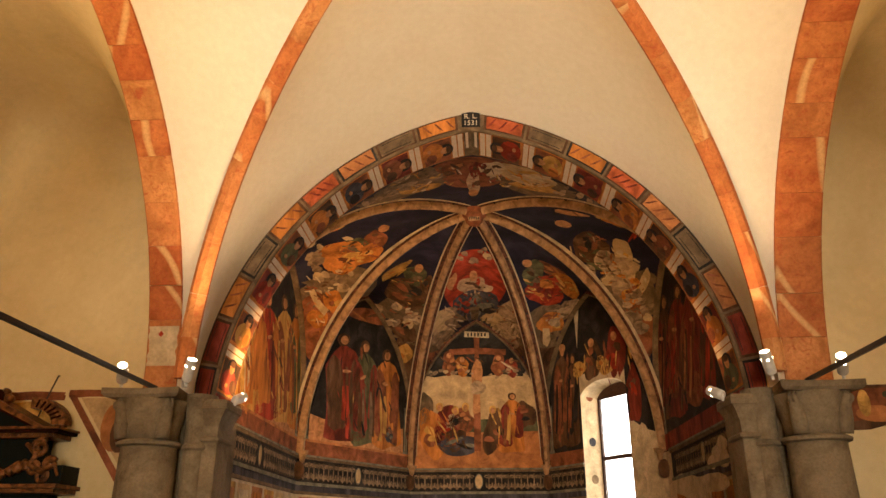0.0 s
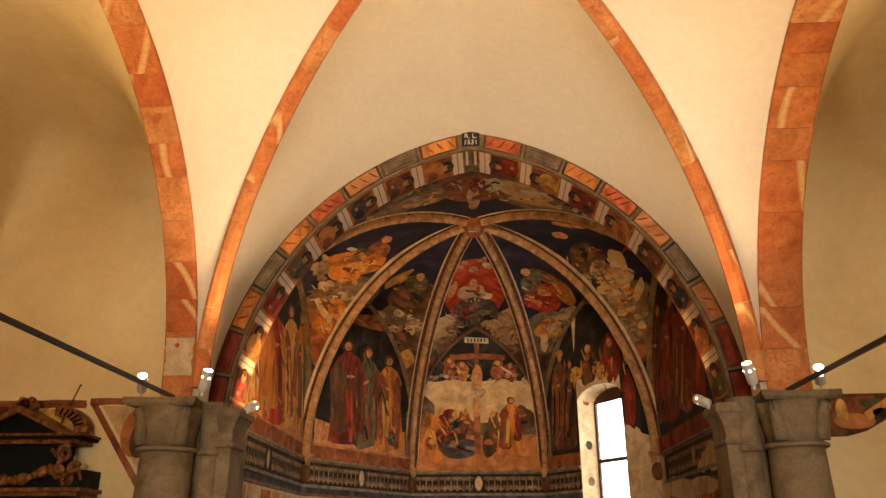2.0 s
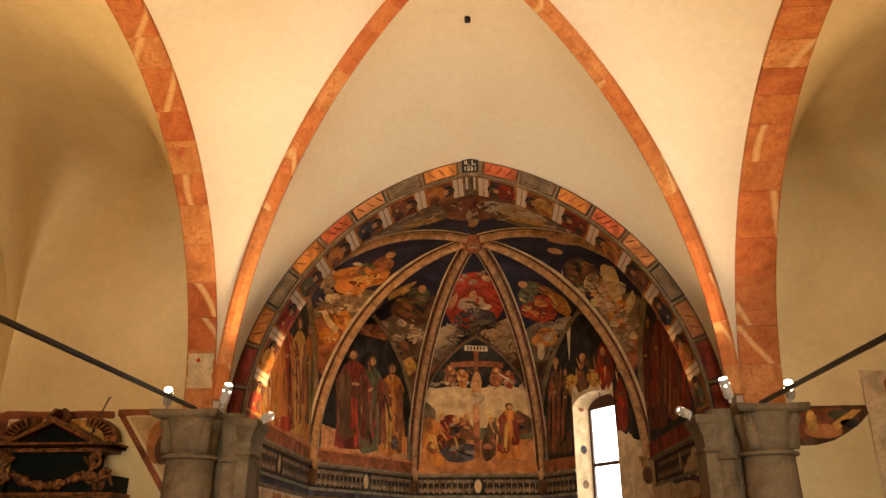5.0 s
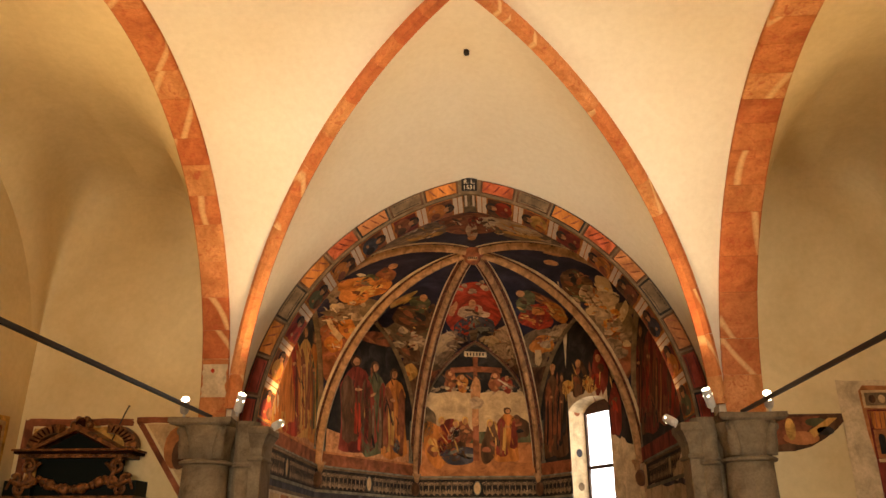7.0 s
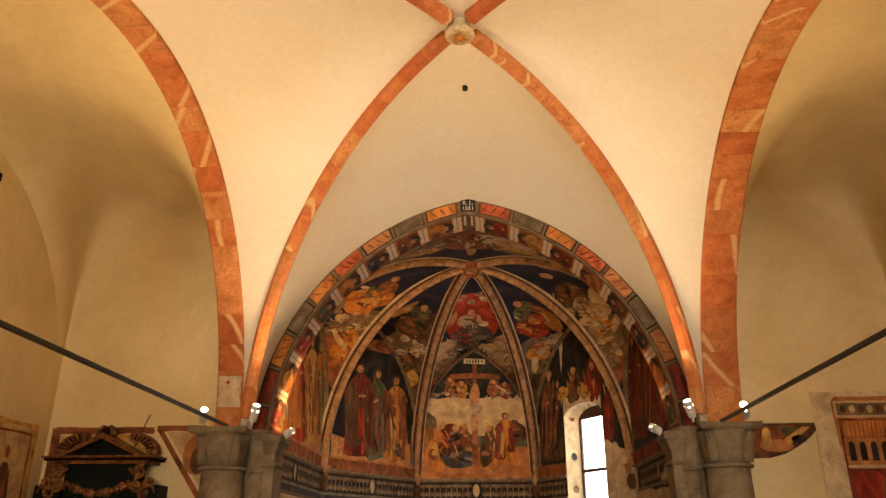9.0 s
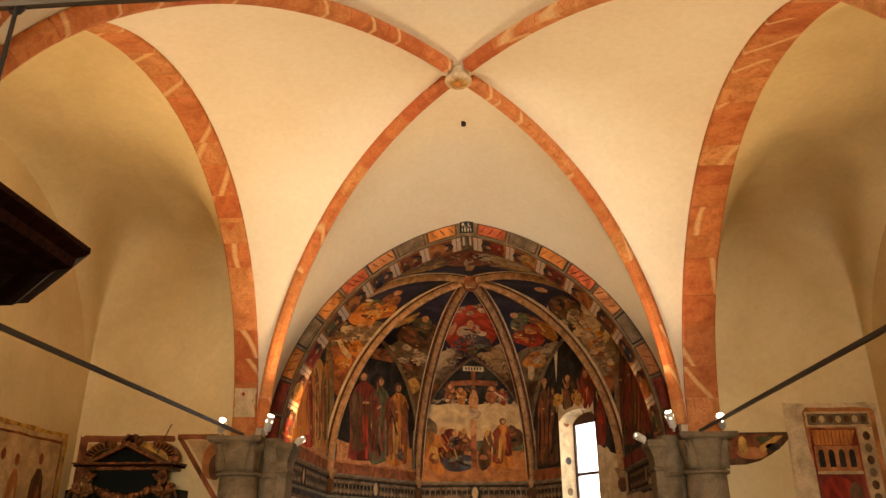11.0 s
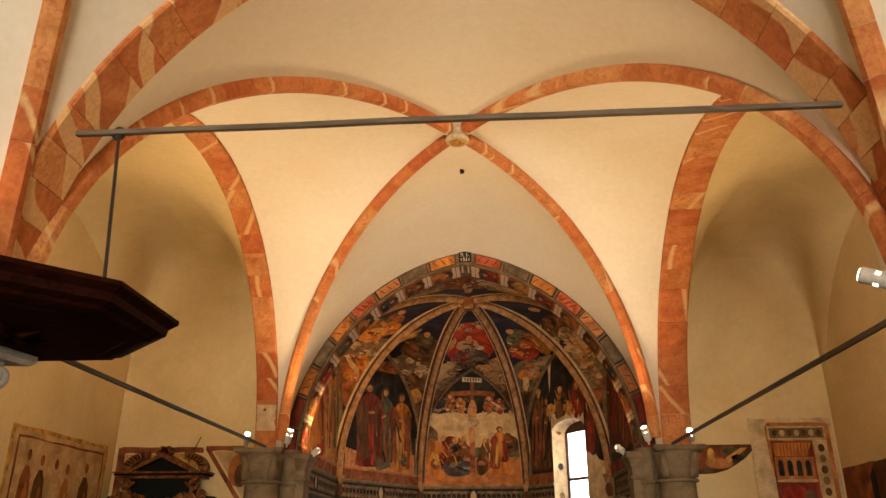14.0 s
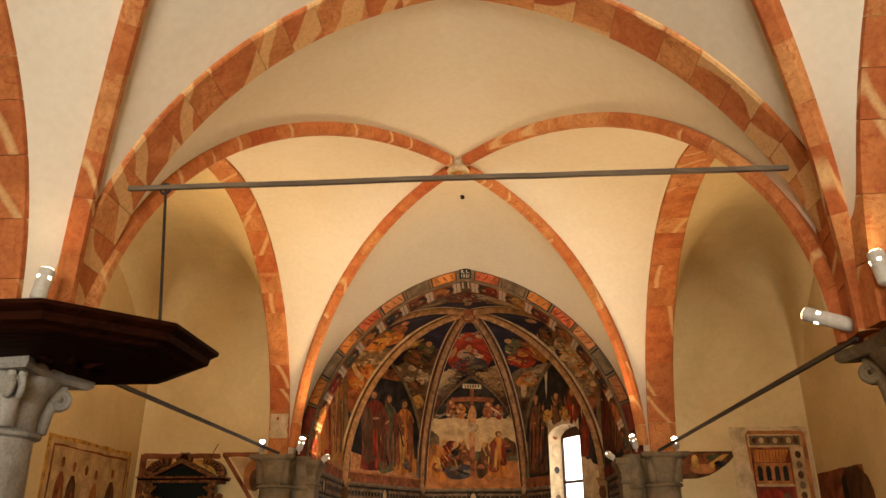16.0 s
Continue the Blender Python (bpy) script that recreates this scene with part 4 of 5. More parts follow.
def robed(cx, top, bot, w, on, gown_col, cloak_col, parent, lean=0.0):
    """A tall draped plain shape with a rounded top."""
    h = bot - top
    lay(gown(cx, top + h * 0.06, bot, w, lean), on, gown_col, parent, "draped_shape", 0.006)
    lay(gown(cx - w * 0.24, top + h * 0.16, bot - h * 0.12, w * 0.46, lean + 0.03), on, cloak_col, parent, "cloak_shape", 0.009)
    lay(gown(cx + w * 0.30, top + h * 0.2, bot - h * 0.25, w * 0.30, lean - 0.04), on, cloak_col, parent, "cloak_shape", 0.009)
    shade_strokes(cx, top, bot, w, on, DEEPER.get(gown_col, "brown"), parent, 2, lean)
    shade_strokes(cx, top, bot, w, on, LIGHTER.get(gown_col, "pale"), parent, 2, lean, 0.014)
    lay(blob(cx, top + h * 0.075, w * 0.30, h * 0.125, 0, 0.05, 12), on, "brown", parent, "dark_oval", 0.011, 2)
    lay(blob(cx + w * 0.02, top + h * 0.08, w * 0.19, h * 0.085, 0, 0.04, 12), on, "skin", parent, "pale_oval", 0.015, 2)
    lay(blob(cx + RND.uniform(-0.12, 0.12) * w, top + h * 0.36, w * 0.2, h * 0.035, RND.uniform(-30, 30), 0.1, 10), on, "skin", parent, "pale_patch", 0.015, 2)


def mass(cx, cy, w, h, turn, on, col, parent, name="draped_shape", detail=3):
    lay(blob(cx, cy, w, h, turn), on, col, parent, name, 0.006)
    for k in range(detail):
        a = RND.uniform(0, 6.28)
        q = RND.uniform(0.1, 0.3)
        lay(blob(cx + w * q * math.cos(a), cy + h * q * math.sin(a), w * RND.uniform(0.25, 0.45), h * RND.uniform(0.12, 0.25), turn + RND.uniform(-30, 30), 0.15, 12), on, (DEEPER if k % 2 else LIGHTER).get(col, "brown"), parent, "fold", 0.010 + 0.001 * k, 2)


def clouds(cx, cy, w, h, on, parent, n=10, turn=0.0):
    for k in range(n):
        a, q = RND.uniform(0, 6.28), math.sqrt(RND.random())
        x, y = w / 2 * q * math.cos(a), h / 2 * q * math.sin(a)
        c, s = math.cos(radians(turn)), math.sin(radians(turn))
        r = RND.uniform(0.5, 1.0) * min(w, h) * 0.45
        lay(blob(cx + x * c - y * s, cy + x * s + y * c, r * 1.5, r, turn + RND.uniform(-20, 20), 0.14, 14), on, RND.choice(["grey", "cloud", "cloud", "grey", "pale"]), parent, "cloud", 0.005 + 0.0006 * k, 2)


def fresco(label):
    return tagged(new("fresco"), label, "fresco", "apse frescoes", "structure")


def wall_patch(i, pts, mat, parent, name, lift=0.003):
    """A flat coat on apse wall i; pts: metres along the wall and up."""
    A, d, inn, ln = wall_frames[i]
    bm = bmesh.new()
    bm.faces.new([bm.verts.new(A + d * s + inn * lift + Vector((0, 0, z))) for s, z in pts])
    bmesh.ops.triangulate(bm, faces=bm.faces[:])
    return part(name, bm, mat, parent)


def slab_on_wall(i, s0, s1, z0, z1, thick, mat, parent, name):
    A, d, inn, ln = wall_frames[i]
    bm = bmesh.new()
    vs = [bm.verts.new(A + d * s + inn * o + Vector((0, 0, z))) for s in (s0, s1) for o in (-0.01, thick) for z in (z0, z1)]
    for f in ((0, 1, 3, 2), (4, 6, 7, 5), (0, 4, 5, 1), (2, 3, 7, 6), (0, 2, 6, 4), (1, 5, 7, 3)):
        bm.faces.new([vs[k] for k in f])
    return part(name, bm, mat, parent)


# lunette grounds: the plaster under each arch is covered with a dark ground, a pale lower strip and a painted plinth
lunettes = []
for i, (a, b, ap) in enumerate(WALLS):
    A, d, inn, ln = wall_frames[i]
    fr = fresco(["fresco of tall draped shapes lit from the side", "fresco of three tall draped shapes in a niche", "fresco of a cross against a pale sky", "fresco of dark draped shapes round the window", "dark fresco of tall red draped shapes"][i])
    lunettes.append(fr)
    ca, cb = wall_arch(a, b, ap), wall_arch(b, a, ap)
    left = [ca(k / 16) for k in range(17)]
    prof = [((p - A).dot(d), p.z) for p in left] + [((cb(k / 16) - A).dot(d), cb(k / 16).z) for k in range(15, -1, -1)]
    hole = WIN if i == 3 else None
    ground = PIG["black"]
    if hole is None:
        wall_patch(i, [(0.0, 3.0)] + prof + [(ln, 3.0)], ground, fr, "ground")
    else:
        s0, s1 = hole[0] - 0.0, hole[1]
        wall_patch(i, [(0, 3.0)] + [p for p in prof if p[0] <= s0] + [(s0, 5.2), (s0, 3.0)], ground, fr, "ground")
        wall_patch(i, [(s0, 4.66), (s0, 5.2)] + [p for p in prof if s0 < p[0] < s1] + [(s1, 5.3), (s1, 4.66)], ground, fr, "ground")
        wall_patch(i, [(s1, 3.7), (s1, 5.3)] + [p for p in prof if p[0] >= s1] + [(ln, 3.3), (s1 + 0.35, 3.45)], ground, fr, "ground")
    if i != 2:
        z1 = 3.27
        if i == 3:
            slab_on_wall(i, 0.05, WIN[0], 3.02, z1, 0.008, PIG["rust"], fr, "plinth")
        elif i == 4:
            slab_on_wall(i, 0.05, ln - 0.4, 3.02, z1, 0.008, PIG["deepred"], fr, "plinth")
        else:
            slab_on_wall(i, 0.05, ln - 0.05, 3.02, z1, 0.008, PIG["rust"], fr, "plinth")
            slab_on_wall(i, 0.05, ln - 0.05, 3.24, z1 + 0.01, 0.014, PIG["earth"], fr, "plinth_edge")
        # painted side pilasters and pale back strip
        for s in (0.12, ln - 0.22):
            if i == 3 and s > 1:
                continue
            slab_on_wall(i, s, s + 0.10, z1, 4.2, 0.007, PIG["stonegrey"], fr, "painted_pilaster")
            slab_on_wall(i, s + 0.03, s + 0.055, z1 + 0.05, 4.15, 0.010, PIG["taupe"], fr, "painted_flute")
            slab_on_wall(i, s - 0.03, s + 0.13, z1, z1 + 0.06, 0.010, PIG["stonegrey"], fr, "painted_base")
        if i < 2:
            wall_patch(i, [(0.25, z1), (0.25, 3.72), (ln * 0.3, 3.62), (ln * 0.5, 3.80), (ln * 0.75, 3.66), (ln - 0.25, 3.78), (ln - 0.25, z1)], PIG["skin"], fr, "pale_ground", 0.0045)
    # cornice mouldings and frieze
    segs = [(0.0, ln)] if i != 3 else [(0.0, WIN[0])]
    if i == 4:
        segs = [(0.35, ln)]
    for s0, s1 in segs:
        slab_on_wall(i, s0, s1, 2.945, 2.985, 0.030, PIG["taupe"], fr, "moulding")
        slab_on_wall(i, s0, s1, 2.985, 3.015, 0.045, PIG["stonegrey"], fr, "moulding")
        slab_on_wall(i, s0, s1, 2.57, 2.945, 0.006, PIG["black"], fr, "frieze_ground")
        slab_on_wall(i, s0, s1, 2.52, 2.57, 0.030, PIG["stonegrey"], fr, "moulding")
        slab_on_wall(i, s0, s1, 2.42, 2.52, 0.012, PIG["blue"], fr, "dark_fillet")
        slab_on_wall(i, s0, s1, 2.37, 2.42, 0.020, PIG["taupe"], fr, "moulding")
        k = 0
        s = s0 + 0.12
        while s < s1 - 0.55:
            slab_on_wall(i, s, s + 0.50, 1.5, 2.33, 0.006, PIG[["earth", "ochre", "pale"][k % 3]], fr, "dado_panel")
            slab_on_wall(i, s + 0.06, s + 0.44, 1.5, 2.26, 0.010, PIG[["orange", "earth", "cream"][k % 3]], fr, "dado_field")
            s += 0.62
            k += 1

# scroll ornament of the frieze: one motif, repeated
def scroll_mesh():
    bm = bmesh.new()

    def ribbon(pts, w):
        prev = None
        for k, (x, z) in enumerate(pts):
            x2, z2 = pts[min(k + 1, len(pts) - 1)]
            x1, z1 = pts[max(k - 1, 0)]
            t = Vector((x2 - x1, z2 - z1)).normalized()
            ww = w * (1 - 0.5 * k / len(pts))
            cur = (bm.verts.new((x - t.y * ww, 0, z + t.x * ww)), bm.verts.new((x + t.y * ww, 0, z - t.x * ww)))
            if prev:
                bm.faces.new((prev[0], prev[1], cur[1], cur[0]))
            prev = cur
    for sg in (-1, 1):
        ribbon([(sg * (0.005 + 0.055 * math.sin(q)), -0.13 + 0.05 * q) for q in [k * 0.3 for k in range(8)]], 0.013)
        ribbon([(sg * (0.045 + (0.04 - 0.0032 * k) * math.cos(k * 0.62)), 0.085 + (0.045 - 0.0035 * k) * math.sin(k * 0.62)) for k in range(11)], 0.012)
        ribbon([(sg * (0.045 + (0.032 - 0.003 * k) * math.cos(2 + k * 0.7)), -0.085 + (0.04 - 0.0036 * k) * math.sin(2 + k * 0.7)) for k in range(9)], 0.011)
    ribbon([(0.0, -0.15 + 0.03 * k) for k in range(11)], 0.014)
    me = bpy.data.meshes.new("scroll")
    bm.to_mesh(me)
    bm.free()
    me.materials.append(PIG["grey"])
    return me


SCROLL = scroll_mesh()
for i in range(5):
    A, d, inn, ln = wall_frames[i]
    a0, a1 = (0.12, ln - 0.1) if i != 3 else (0.12, WIN[0] - 0.05)
    if i == 4:
        a0 = 0.6
    n = int((a1 - a0) / 0.125)
    for k in range(n):
        s = a0 + (a1 - a0) * (k + 0.5) / n
        if i != 4 and abs(s - ln / 2) < 0.14:
            continue
        ob = new("scroll", SCROLL)
        ob.parent = lunettes[i]
        m = Matrix((( d.x, -inn.x, 0, 0), (d.y, -inn.y, 0, 0), (0, 0, 1, 0), (0, 0, 0, 1)))
        ob.matrix_basis = Matrix.Translation(A + d * s + inn * 0.011 + Vector((0, 0, 2.757))) @ m
    if i != 3:
        mid = [(ln / 2 + 0.085 * math.cos(t), 2.757 + 0.15 * math.sin(t)) for t in [q * math.pi / 10 for q in range(20)]]
        wall_patch(i, mid, PIG["stonegrey"], lunettes[i], "medallion_rim", 0.012)
        wall_patch(i, [(ln / 2 + (s - ln / 2) * 0.82, 2.757 + (z - 2.757) * 0.85) for s, z in mid], PIG["pale"], lunettes[i], "medallion", 0.015)
for k, (x, y) in corners.items():
    if k[0] == "f":
        continue
    bm = bmesh.new()
    c = Vector((x, y, 2.74)) + (Vector((0, 3.2, 2.74)) - Vector((x, y, 2.74))).normalized() * 0.07
    bmesh.ops.create_uvsphere(bm, u_segments=16, v_segments=10, radius=1.0)
    bmesh.ops.transform(bm, matrix=Matrix.Translation(c) @ Matrix.Diagonal((0.10, 0.10, 0.15, 1)), verts=bm.verts[:])
    tagged(part("wall_roundel", bm, PIG["brown"], smooth=True), "oval dark red painted roundel under a rib", "roundel", "frieze roundels", "structure")

# the cross scene on the middle wall
f = lunettes[2]
A, d, inn, ln = wall_frames[2]
wall_patch(2, [(0.1, 3.02), (0.1, 3.80), (0.7, 3.82), (1.4, 3.76), (2.1, 3.82), (ln - 0.1, 3.78), (ln - 0.1, 3.02)], PIG["earth"], f, "painted_earth", 0.005)
wall_patch(2, [(0.05, 3.75), (0.05, 4.95), (0.5, 4.86), (0.9, 4.92), (1.37, 4.84), (1.9, 4.92), (2.3, 4.86), (ln - 0.05, 4.95), (ln - 0.05, 3.85), (1.8, 3.9), (0.9, 3.8)], PIG["pale"], f, "painted_sky", 0.0042)
wall_patch(2, [(0.1, 3.76), (0.1, 3.96), (0.7, 3.93), (1.4, 3.98), (2.1, 4.0), (ln - 0.08, 4.02), (ln - 0.08, 3.74), (1.5, 3.72)], PIG["green"], f, "painted_hill", 0.0055)
lay(blob(752, 725, 28, 60, 0, 0.1), "mid", "taupe", f, "painted_rock", 0.006)
clouds(845, 662, 190, 16, "mid", f, 24)
for x, y, w, h, c in ((795, 645, 26, 40, "rust"), (818, 650, 24, 34, "orange"), (882, 648, 26, 36, "rust"), (905, 652, 22, 34, "deepred")):
    mass(x, y, w, h, 0, "mid", c, f)
    lay(blob(x, y - h * 0.35, 9, 10, 0, 0.04, 10), "mid", "skin", f, "pale_oval", 0.013, 2)
lay([(838, 592), (849, 592), (850, 700), (852, 800), (840, 800), (838, 700)], "mid", "rust", f, "cross_post", 0.012)
lay([(795, 620), (845, 617), (895, 620), (895, 630), (845, 628), (795, 630)], "mid", "rust", f, "cross_arm", 0.013)
lay([(822, 588), (865, 590), (866, 600), (822, 598)], "mid", "cream", f, "sign_board", 0.014)
for k in range(6):
    lay([(827 + 6 * k, 591), (830 + 6 * k, 591), (830 + 6 * k, 597), (827 + 6 * k, 597)], "mid", "black", f, "letter_bar", 0.017, 1)
lay(gown(845, 630, 735, 24, -0.02, 0.55), "mid", "skin", f, "pale_shape", 0.016)
lay(blob(846, 688, 30, 22, 0, 0.1), "mid", "cloud", f, "pale_cloth", 0.018)
for x, y, w, h, c in ((768, 770, 52, 90, "orange"), (790, 755, 46, 70, "deepred"), (808, 765, 44, 66, "brown"), (812, 790, 80, 34, "blue"), (822, 745, 34, 44, "rust"), (876, 765, 44, 74, "brown")):
    mass(x, y, w, h, RND.uniform(-15, 15), "mid", c, f)
for x, y in ((778, 722), (806, 728), (824, 722), (872, 727)):
    lay(blob(x, y, 13, 16, 0, 0.04, 12), "mid", "gold", f, "halo_oval", 0.012, 2)
    lay(blob(x, y + 1, 8, 11, 0, 0.04, 12), "mid", "skin", f, "pale_oval", 0.016, 2)
mass(800, 748, 22, 30, 20, "mid", "cream", f, "pale_cloth", 2)
robed(906, 695, 803, 50, "mid", "orange", "deepred", f)
mass(930, 735, 34, 52, -20, "mid", "brown", f)

# tall draped shapes on the other walls
f = lunettes[1]
for q in ((608, 588, 784, 72, "deepred", "brown"), (646, 602, 790, 56, "green", "deepred"), (684, 618, 794, 54, "orange", "rust")):
    robed(*q[:4], "mid_left", q[4], q[5], f)
mass(690, 772, 18, 40, -20, "mid_left", "blue", f)
mass(650, 560, 90, 22, 14, "mid_left", "rust", f, "painted_cornice", 2)
f = lunettes[0]
# brighter ochres and oranges: the spotlight's light on this wall is in the colours
for q in ((440, 540, 740, 50, "ochre", "orange"), (474, 515, 745, 48, "red", "orange"), (503, 520, 755, 38, "ochre", "rust"), (523, 535, 760, 30, "orange", "green")):
    robed(*q[:4], "left", q[4], q[5], f)
# cream strip painted as the spotlight's glow beside the pier
lay([(432, 600), (442, 590), (440, 690), (424, 700)], "left", "cream", f, "pale_strip", 0.010)
f = lunettes[3]
for q in ((995, 610, 792, 34, "brown", "rust"), (1014, 625, 790, 28, "brown", "black")):
    robed(*q[:4], "mid_right", q[4], q[5], f)
for x, y, w, h, c in ((1050, 640, 30, 70, "brown"), (1090, 630, 38, 100, "deepred"), (1070, 648, 30, 34, "ochre"), (1025, 655, 22, 30, "ochre"), (1122, 700, 26, 110, "deepred")):
    mass(x, y, w, h, 0, "mid_right", c, f)
for x, y in ((1047, 608), (1087, 596), (996, 618)):
    lay(blob(x, y, 11, 16, 0, 0.04, 12), "mid_right", "skin", f, "pale_oval", 0.016, 2)
f = lunettes[4]
for q in ((1176, 520, 745, 34, "brown", "deepred"), (1200, 500, 735, 40, "deepred", "rust"), (1226, 480, 720, 40, "rust", "deepred"), (1252, 520, 705, 34, "deepred", "brown")):
    robed(*q[:4], "right", q[4], q[5], f)
for x, y, w, h in ((1135, 800, 36, 90), (1125, 850, 50, 60), (1240, 860, 90, 50), (1282, 800, 26, 50), (1268, 812, 20, 40)):
    lay(blob(x, y, w, h, 0, 0.22), "right" if x > 1150 else "mid_right", "cream", f, "bare_plaster", 0.022)

# vault cells: warm underpaint at the foot of each cell
def underpaint(label, spots):
    f = fresco(label)
    for x, y, w, h, turn, col in spots:
        lay(blob(x, y, w, h, turn, 0.1, 26), "web", col, f, "underpaint", 0.003, 5)
    return f


underpaint("dim brown and grey fresco ground under the vault clouds", (
    (590, 520, 150, 90, -10, "taupe"), (565, 580, 70, 130, 5, "rust"), (715, 570, 120, 90, 10, "taupe"), (715, 640, 50, 110, 5, "brown"),
    (840, 600, 190, 120, 0, "taupe"), (770, 640, 40, 90, 10, "rust"), (915, 640, 40, 90, -10, "brown")))
underpaint("dim brown and orange fresco ground under the vault clouds", (
    (985, 575, 120, 80, -10, "taupe"), (970, 640, 50, 110, -5, "brown"), (1110, 530, 120, 110, 10, "taupe"), (1130, 590, 60, 110, 0, "rust"),
    (720, 330, 190, 44, -18, "taupe"), (950, 325, 190, 44, 16, "taupe"), (838, 305, 150, 50, 0, "rust")))
f = fresco("vault fresco of a grey draped shape before a red disc among clouds")
lay(blob(840, 500, 116, 118, 0, 0.02, 26), "web", "red", f, "red_disc", 0.005, 5)
clouds(800, 575, 70, 80, "web", f, 16)
clouds(893, 575, 70, 80, "web", f, 16)
clouds(840, 452, 80, 26, "web", f, 10)
mass(846, 545, 74, 70, 0, "web", "blue", f, detail=5)
mass(835, 507, 56, 30, 0, "web", "cloud", f)
mass(862, 511, 20, 14, 8, "web", "cream", f, "open_book", 1)
lay(blob(838, 488, 15, 19, 0, 0.04, 12), "web", "skin", f, "pale_oval", 0.016, 2)
mass(800, 500, 14, 30, 20, "web", "skin", f, "pale_patch", 0)
mass(785, 605, 26, 40, 0, "web", "rust", f)
mass(898, 560, 34, 24, 0, "web", "orange", f)
f = fresco("vault fresco of dark draped shapes seated on clouds")
clouds(705, 562, 90, 40, "web", f, 14, 10)
mass(722, 520, 84, 50, 10, "web", "brown", f, detail=4)
mass(735, 490, 36, 40, 15, "web", "green", f)
mass(700, 480, 60, 14, -35, "web", "ochre", f, "wing")
mass(757, 515, 22, 50, 10, "web", "brown", f)
lay(blob(742, 475, 15, 16, 0, 0.04, 12), "web", "skin", f, "pale_oval", 0.016, 2)
mass(742, 497, 24, 7, -15, "web", "red", f, "book", 0)
mass(715, 585, 50, 34, 20, "web", "brown", f)
mass(716, 628, 26, 40, 10, "web", "ochre", f)
f = fresco("vault fresco of orange draped shapes on white clouds")
clouds(592, 497, 80, 34, "web", f, 12)
clouds(553, 450, 34, 60, "web", f, 10)
mass(607, 455, 90, 52, -12, "web", "orange", f, detail=5)
mass(648, 452, 66, 30, -20, "web", "orange", f, detail=3)
mass(628, 438, 44, 34, 0, "web", "green", f)
mass(664, 425, 40, 34, -25, "web", "rust", f)
lay(blob(679, 404, 20, 13, -20, 0.04, 12), "web", "skin", f, "pale_oval", 0.016, 2)
mass(617, 424, 22, 8, 10, "web", "cream", f, "pale_patch", 0)
mass(640, 458, 16, 10, 0, "web", "skin", f, "pale_patch", 0)
lay([(546, 515), (556, 512), (568, 535), (582, 550), (574, 560), (558, 542)], "web", "pale", f, "banner", 0.012)
for x, y, w, h in ((590, 535, 36, 40), (562, 565, 34, 36), (598, 548, 20, 30)):
    mass(x, y, w, h, 0, "web", "orange", f)
f = fresco("vault fresco of red and green draped shapes on clouds")
clouds(1005, 555, 80, 36, "web", f, 14, -15)
mass(965, 515, 60, 60, 20, "web", "red", f, detail=5)
mass(945, 485, 40, 44, 10, "web", "green", f)
mass(1000, 505, 70, 26, 38, "web", "orange", f, "wing")
mass(975, 478, 60, 18, 32, "web", "rust", f, "wing")
lay(blob(933, 466, 18, 14, 20, 0.04, 12), "web", "skin", f, "pale_oval", 0.016, 2)
mass(975, 572, 44, 40, 0, "web", "orange", f)
lay([(960, 582), (972, 582), (974, 602), (968, 615), (960, 610)], "web", "pale", f, "banner", 0.012)
f = fresco("vault fresco of white and green draped shapes and clouds")
clouds(1090, 485, 110, 70, "web", f, 16, 30)
clouds(1125, 560, 50, 60, "web", f, 10)
mass(1045, 440, 60, 60, 40, "web", "brown", f, detail=5)
mass(1062, 462, 54, 40, 30, "web", "green", f)
mass(1103, 450, 34, 54, -20, "web", "pale", f)
mass(1085, 470, 60, 30, 40, "web", "rust", f)
mass(1045, 425, 36, 22, 20, "web", "rust", f)
lay(blob(997, 396, 30, 13, 12, 0.04, 12), "web", "skin", f, "pale_oval", 0.016, 2)
mass(1010, 378, 60, 8, 8, "web", "skin", f, "pale_patch", 1)
mass(1118, 515, 44, 44, 0, "web", "orange", f, detail=4)
mass(1140, 500, 16, 50, 15, "web", "pale", f, "banner", 1)
for k in range(4):
    mass(1120 + 8 * k, 418 - 4 * k, 5, 26, 35, "web", "red", f, "book_edge", 0)
f = fresco("fresco on the front vault cell of winged shapes against blue")
mass(838, 322, 26, 38, 0, "web", "cloud", f, "pale_shape", 2)
mass(805, 300, 56, 36, 10, "web", "rust", f, detail=4)
mass(872, 300, 40, 30, 0, "web", "cream", f)
mass(845, 300, 30, 28, 0, "web", "deepred", f)
mass(733, 318, 110, 30, -16, "web", "grey", f, "wing", 5)
mass(742, 334, 70, 14, -12, "web", "ochre", f, "wing", 3)
mass(930, 312, 110, 28, 14, "web", "pale", f, "wing", 5)
mass(945, 332, 80, 14, 10, "web", "ochre", f, "wing", 3)
clouds(660, 352, 90, 24, "web", f, 8, -22)
clouds(1015, 345, 90, 22, "web", f, 8, 20)
mass(600, 395, 60, 20, -35, "web", "orange", f)
mass(1075, 385, 60, 18, 32, "web", "orange", f)
lay(blob(838, 340, 18, 12, 0, 0.04, 12), "web", "skin", f, "pale_oval", 0.02, 2)

# loose brushwork over the scenes
def brushwork(f, on, cx, cy, w, h, n, cols, turn, size=10, thin=0.3):
    for _ in range(n):
        a, q = RND.uniform(0, 6.28), math.sqrt(RND.random())
        x, y = cx + w / 2 * q * math.cos(a), cy + h / 2 * q * math.sin(a)
        ln = size * RND.uniform(0.6, 1.5)
        lay(blob(x, y, ln, ln * thin * RND.uniform(0.6, 1.2), turn + RND.uniform(-150, 150) * thin, 0.16, 9), on, RND.choice(cols), f, "brush_stroke", 0.017 + 0.002 * RND.random(), 1)


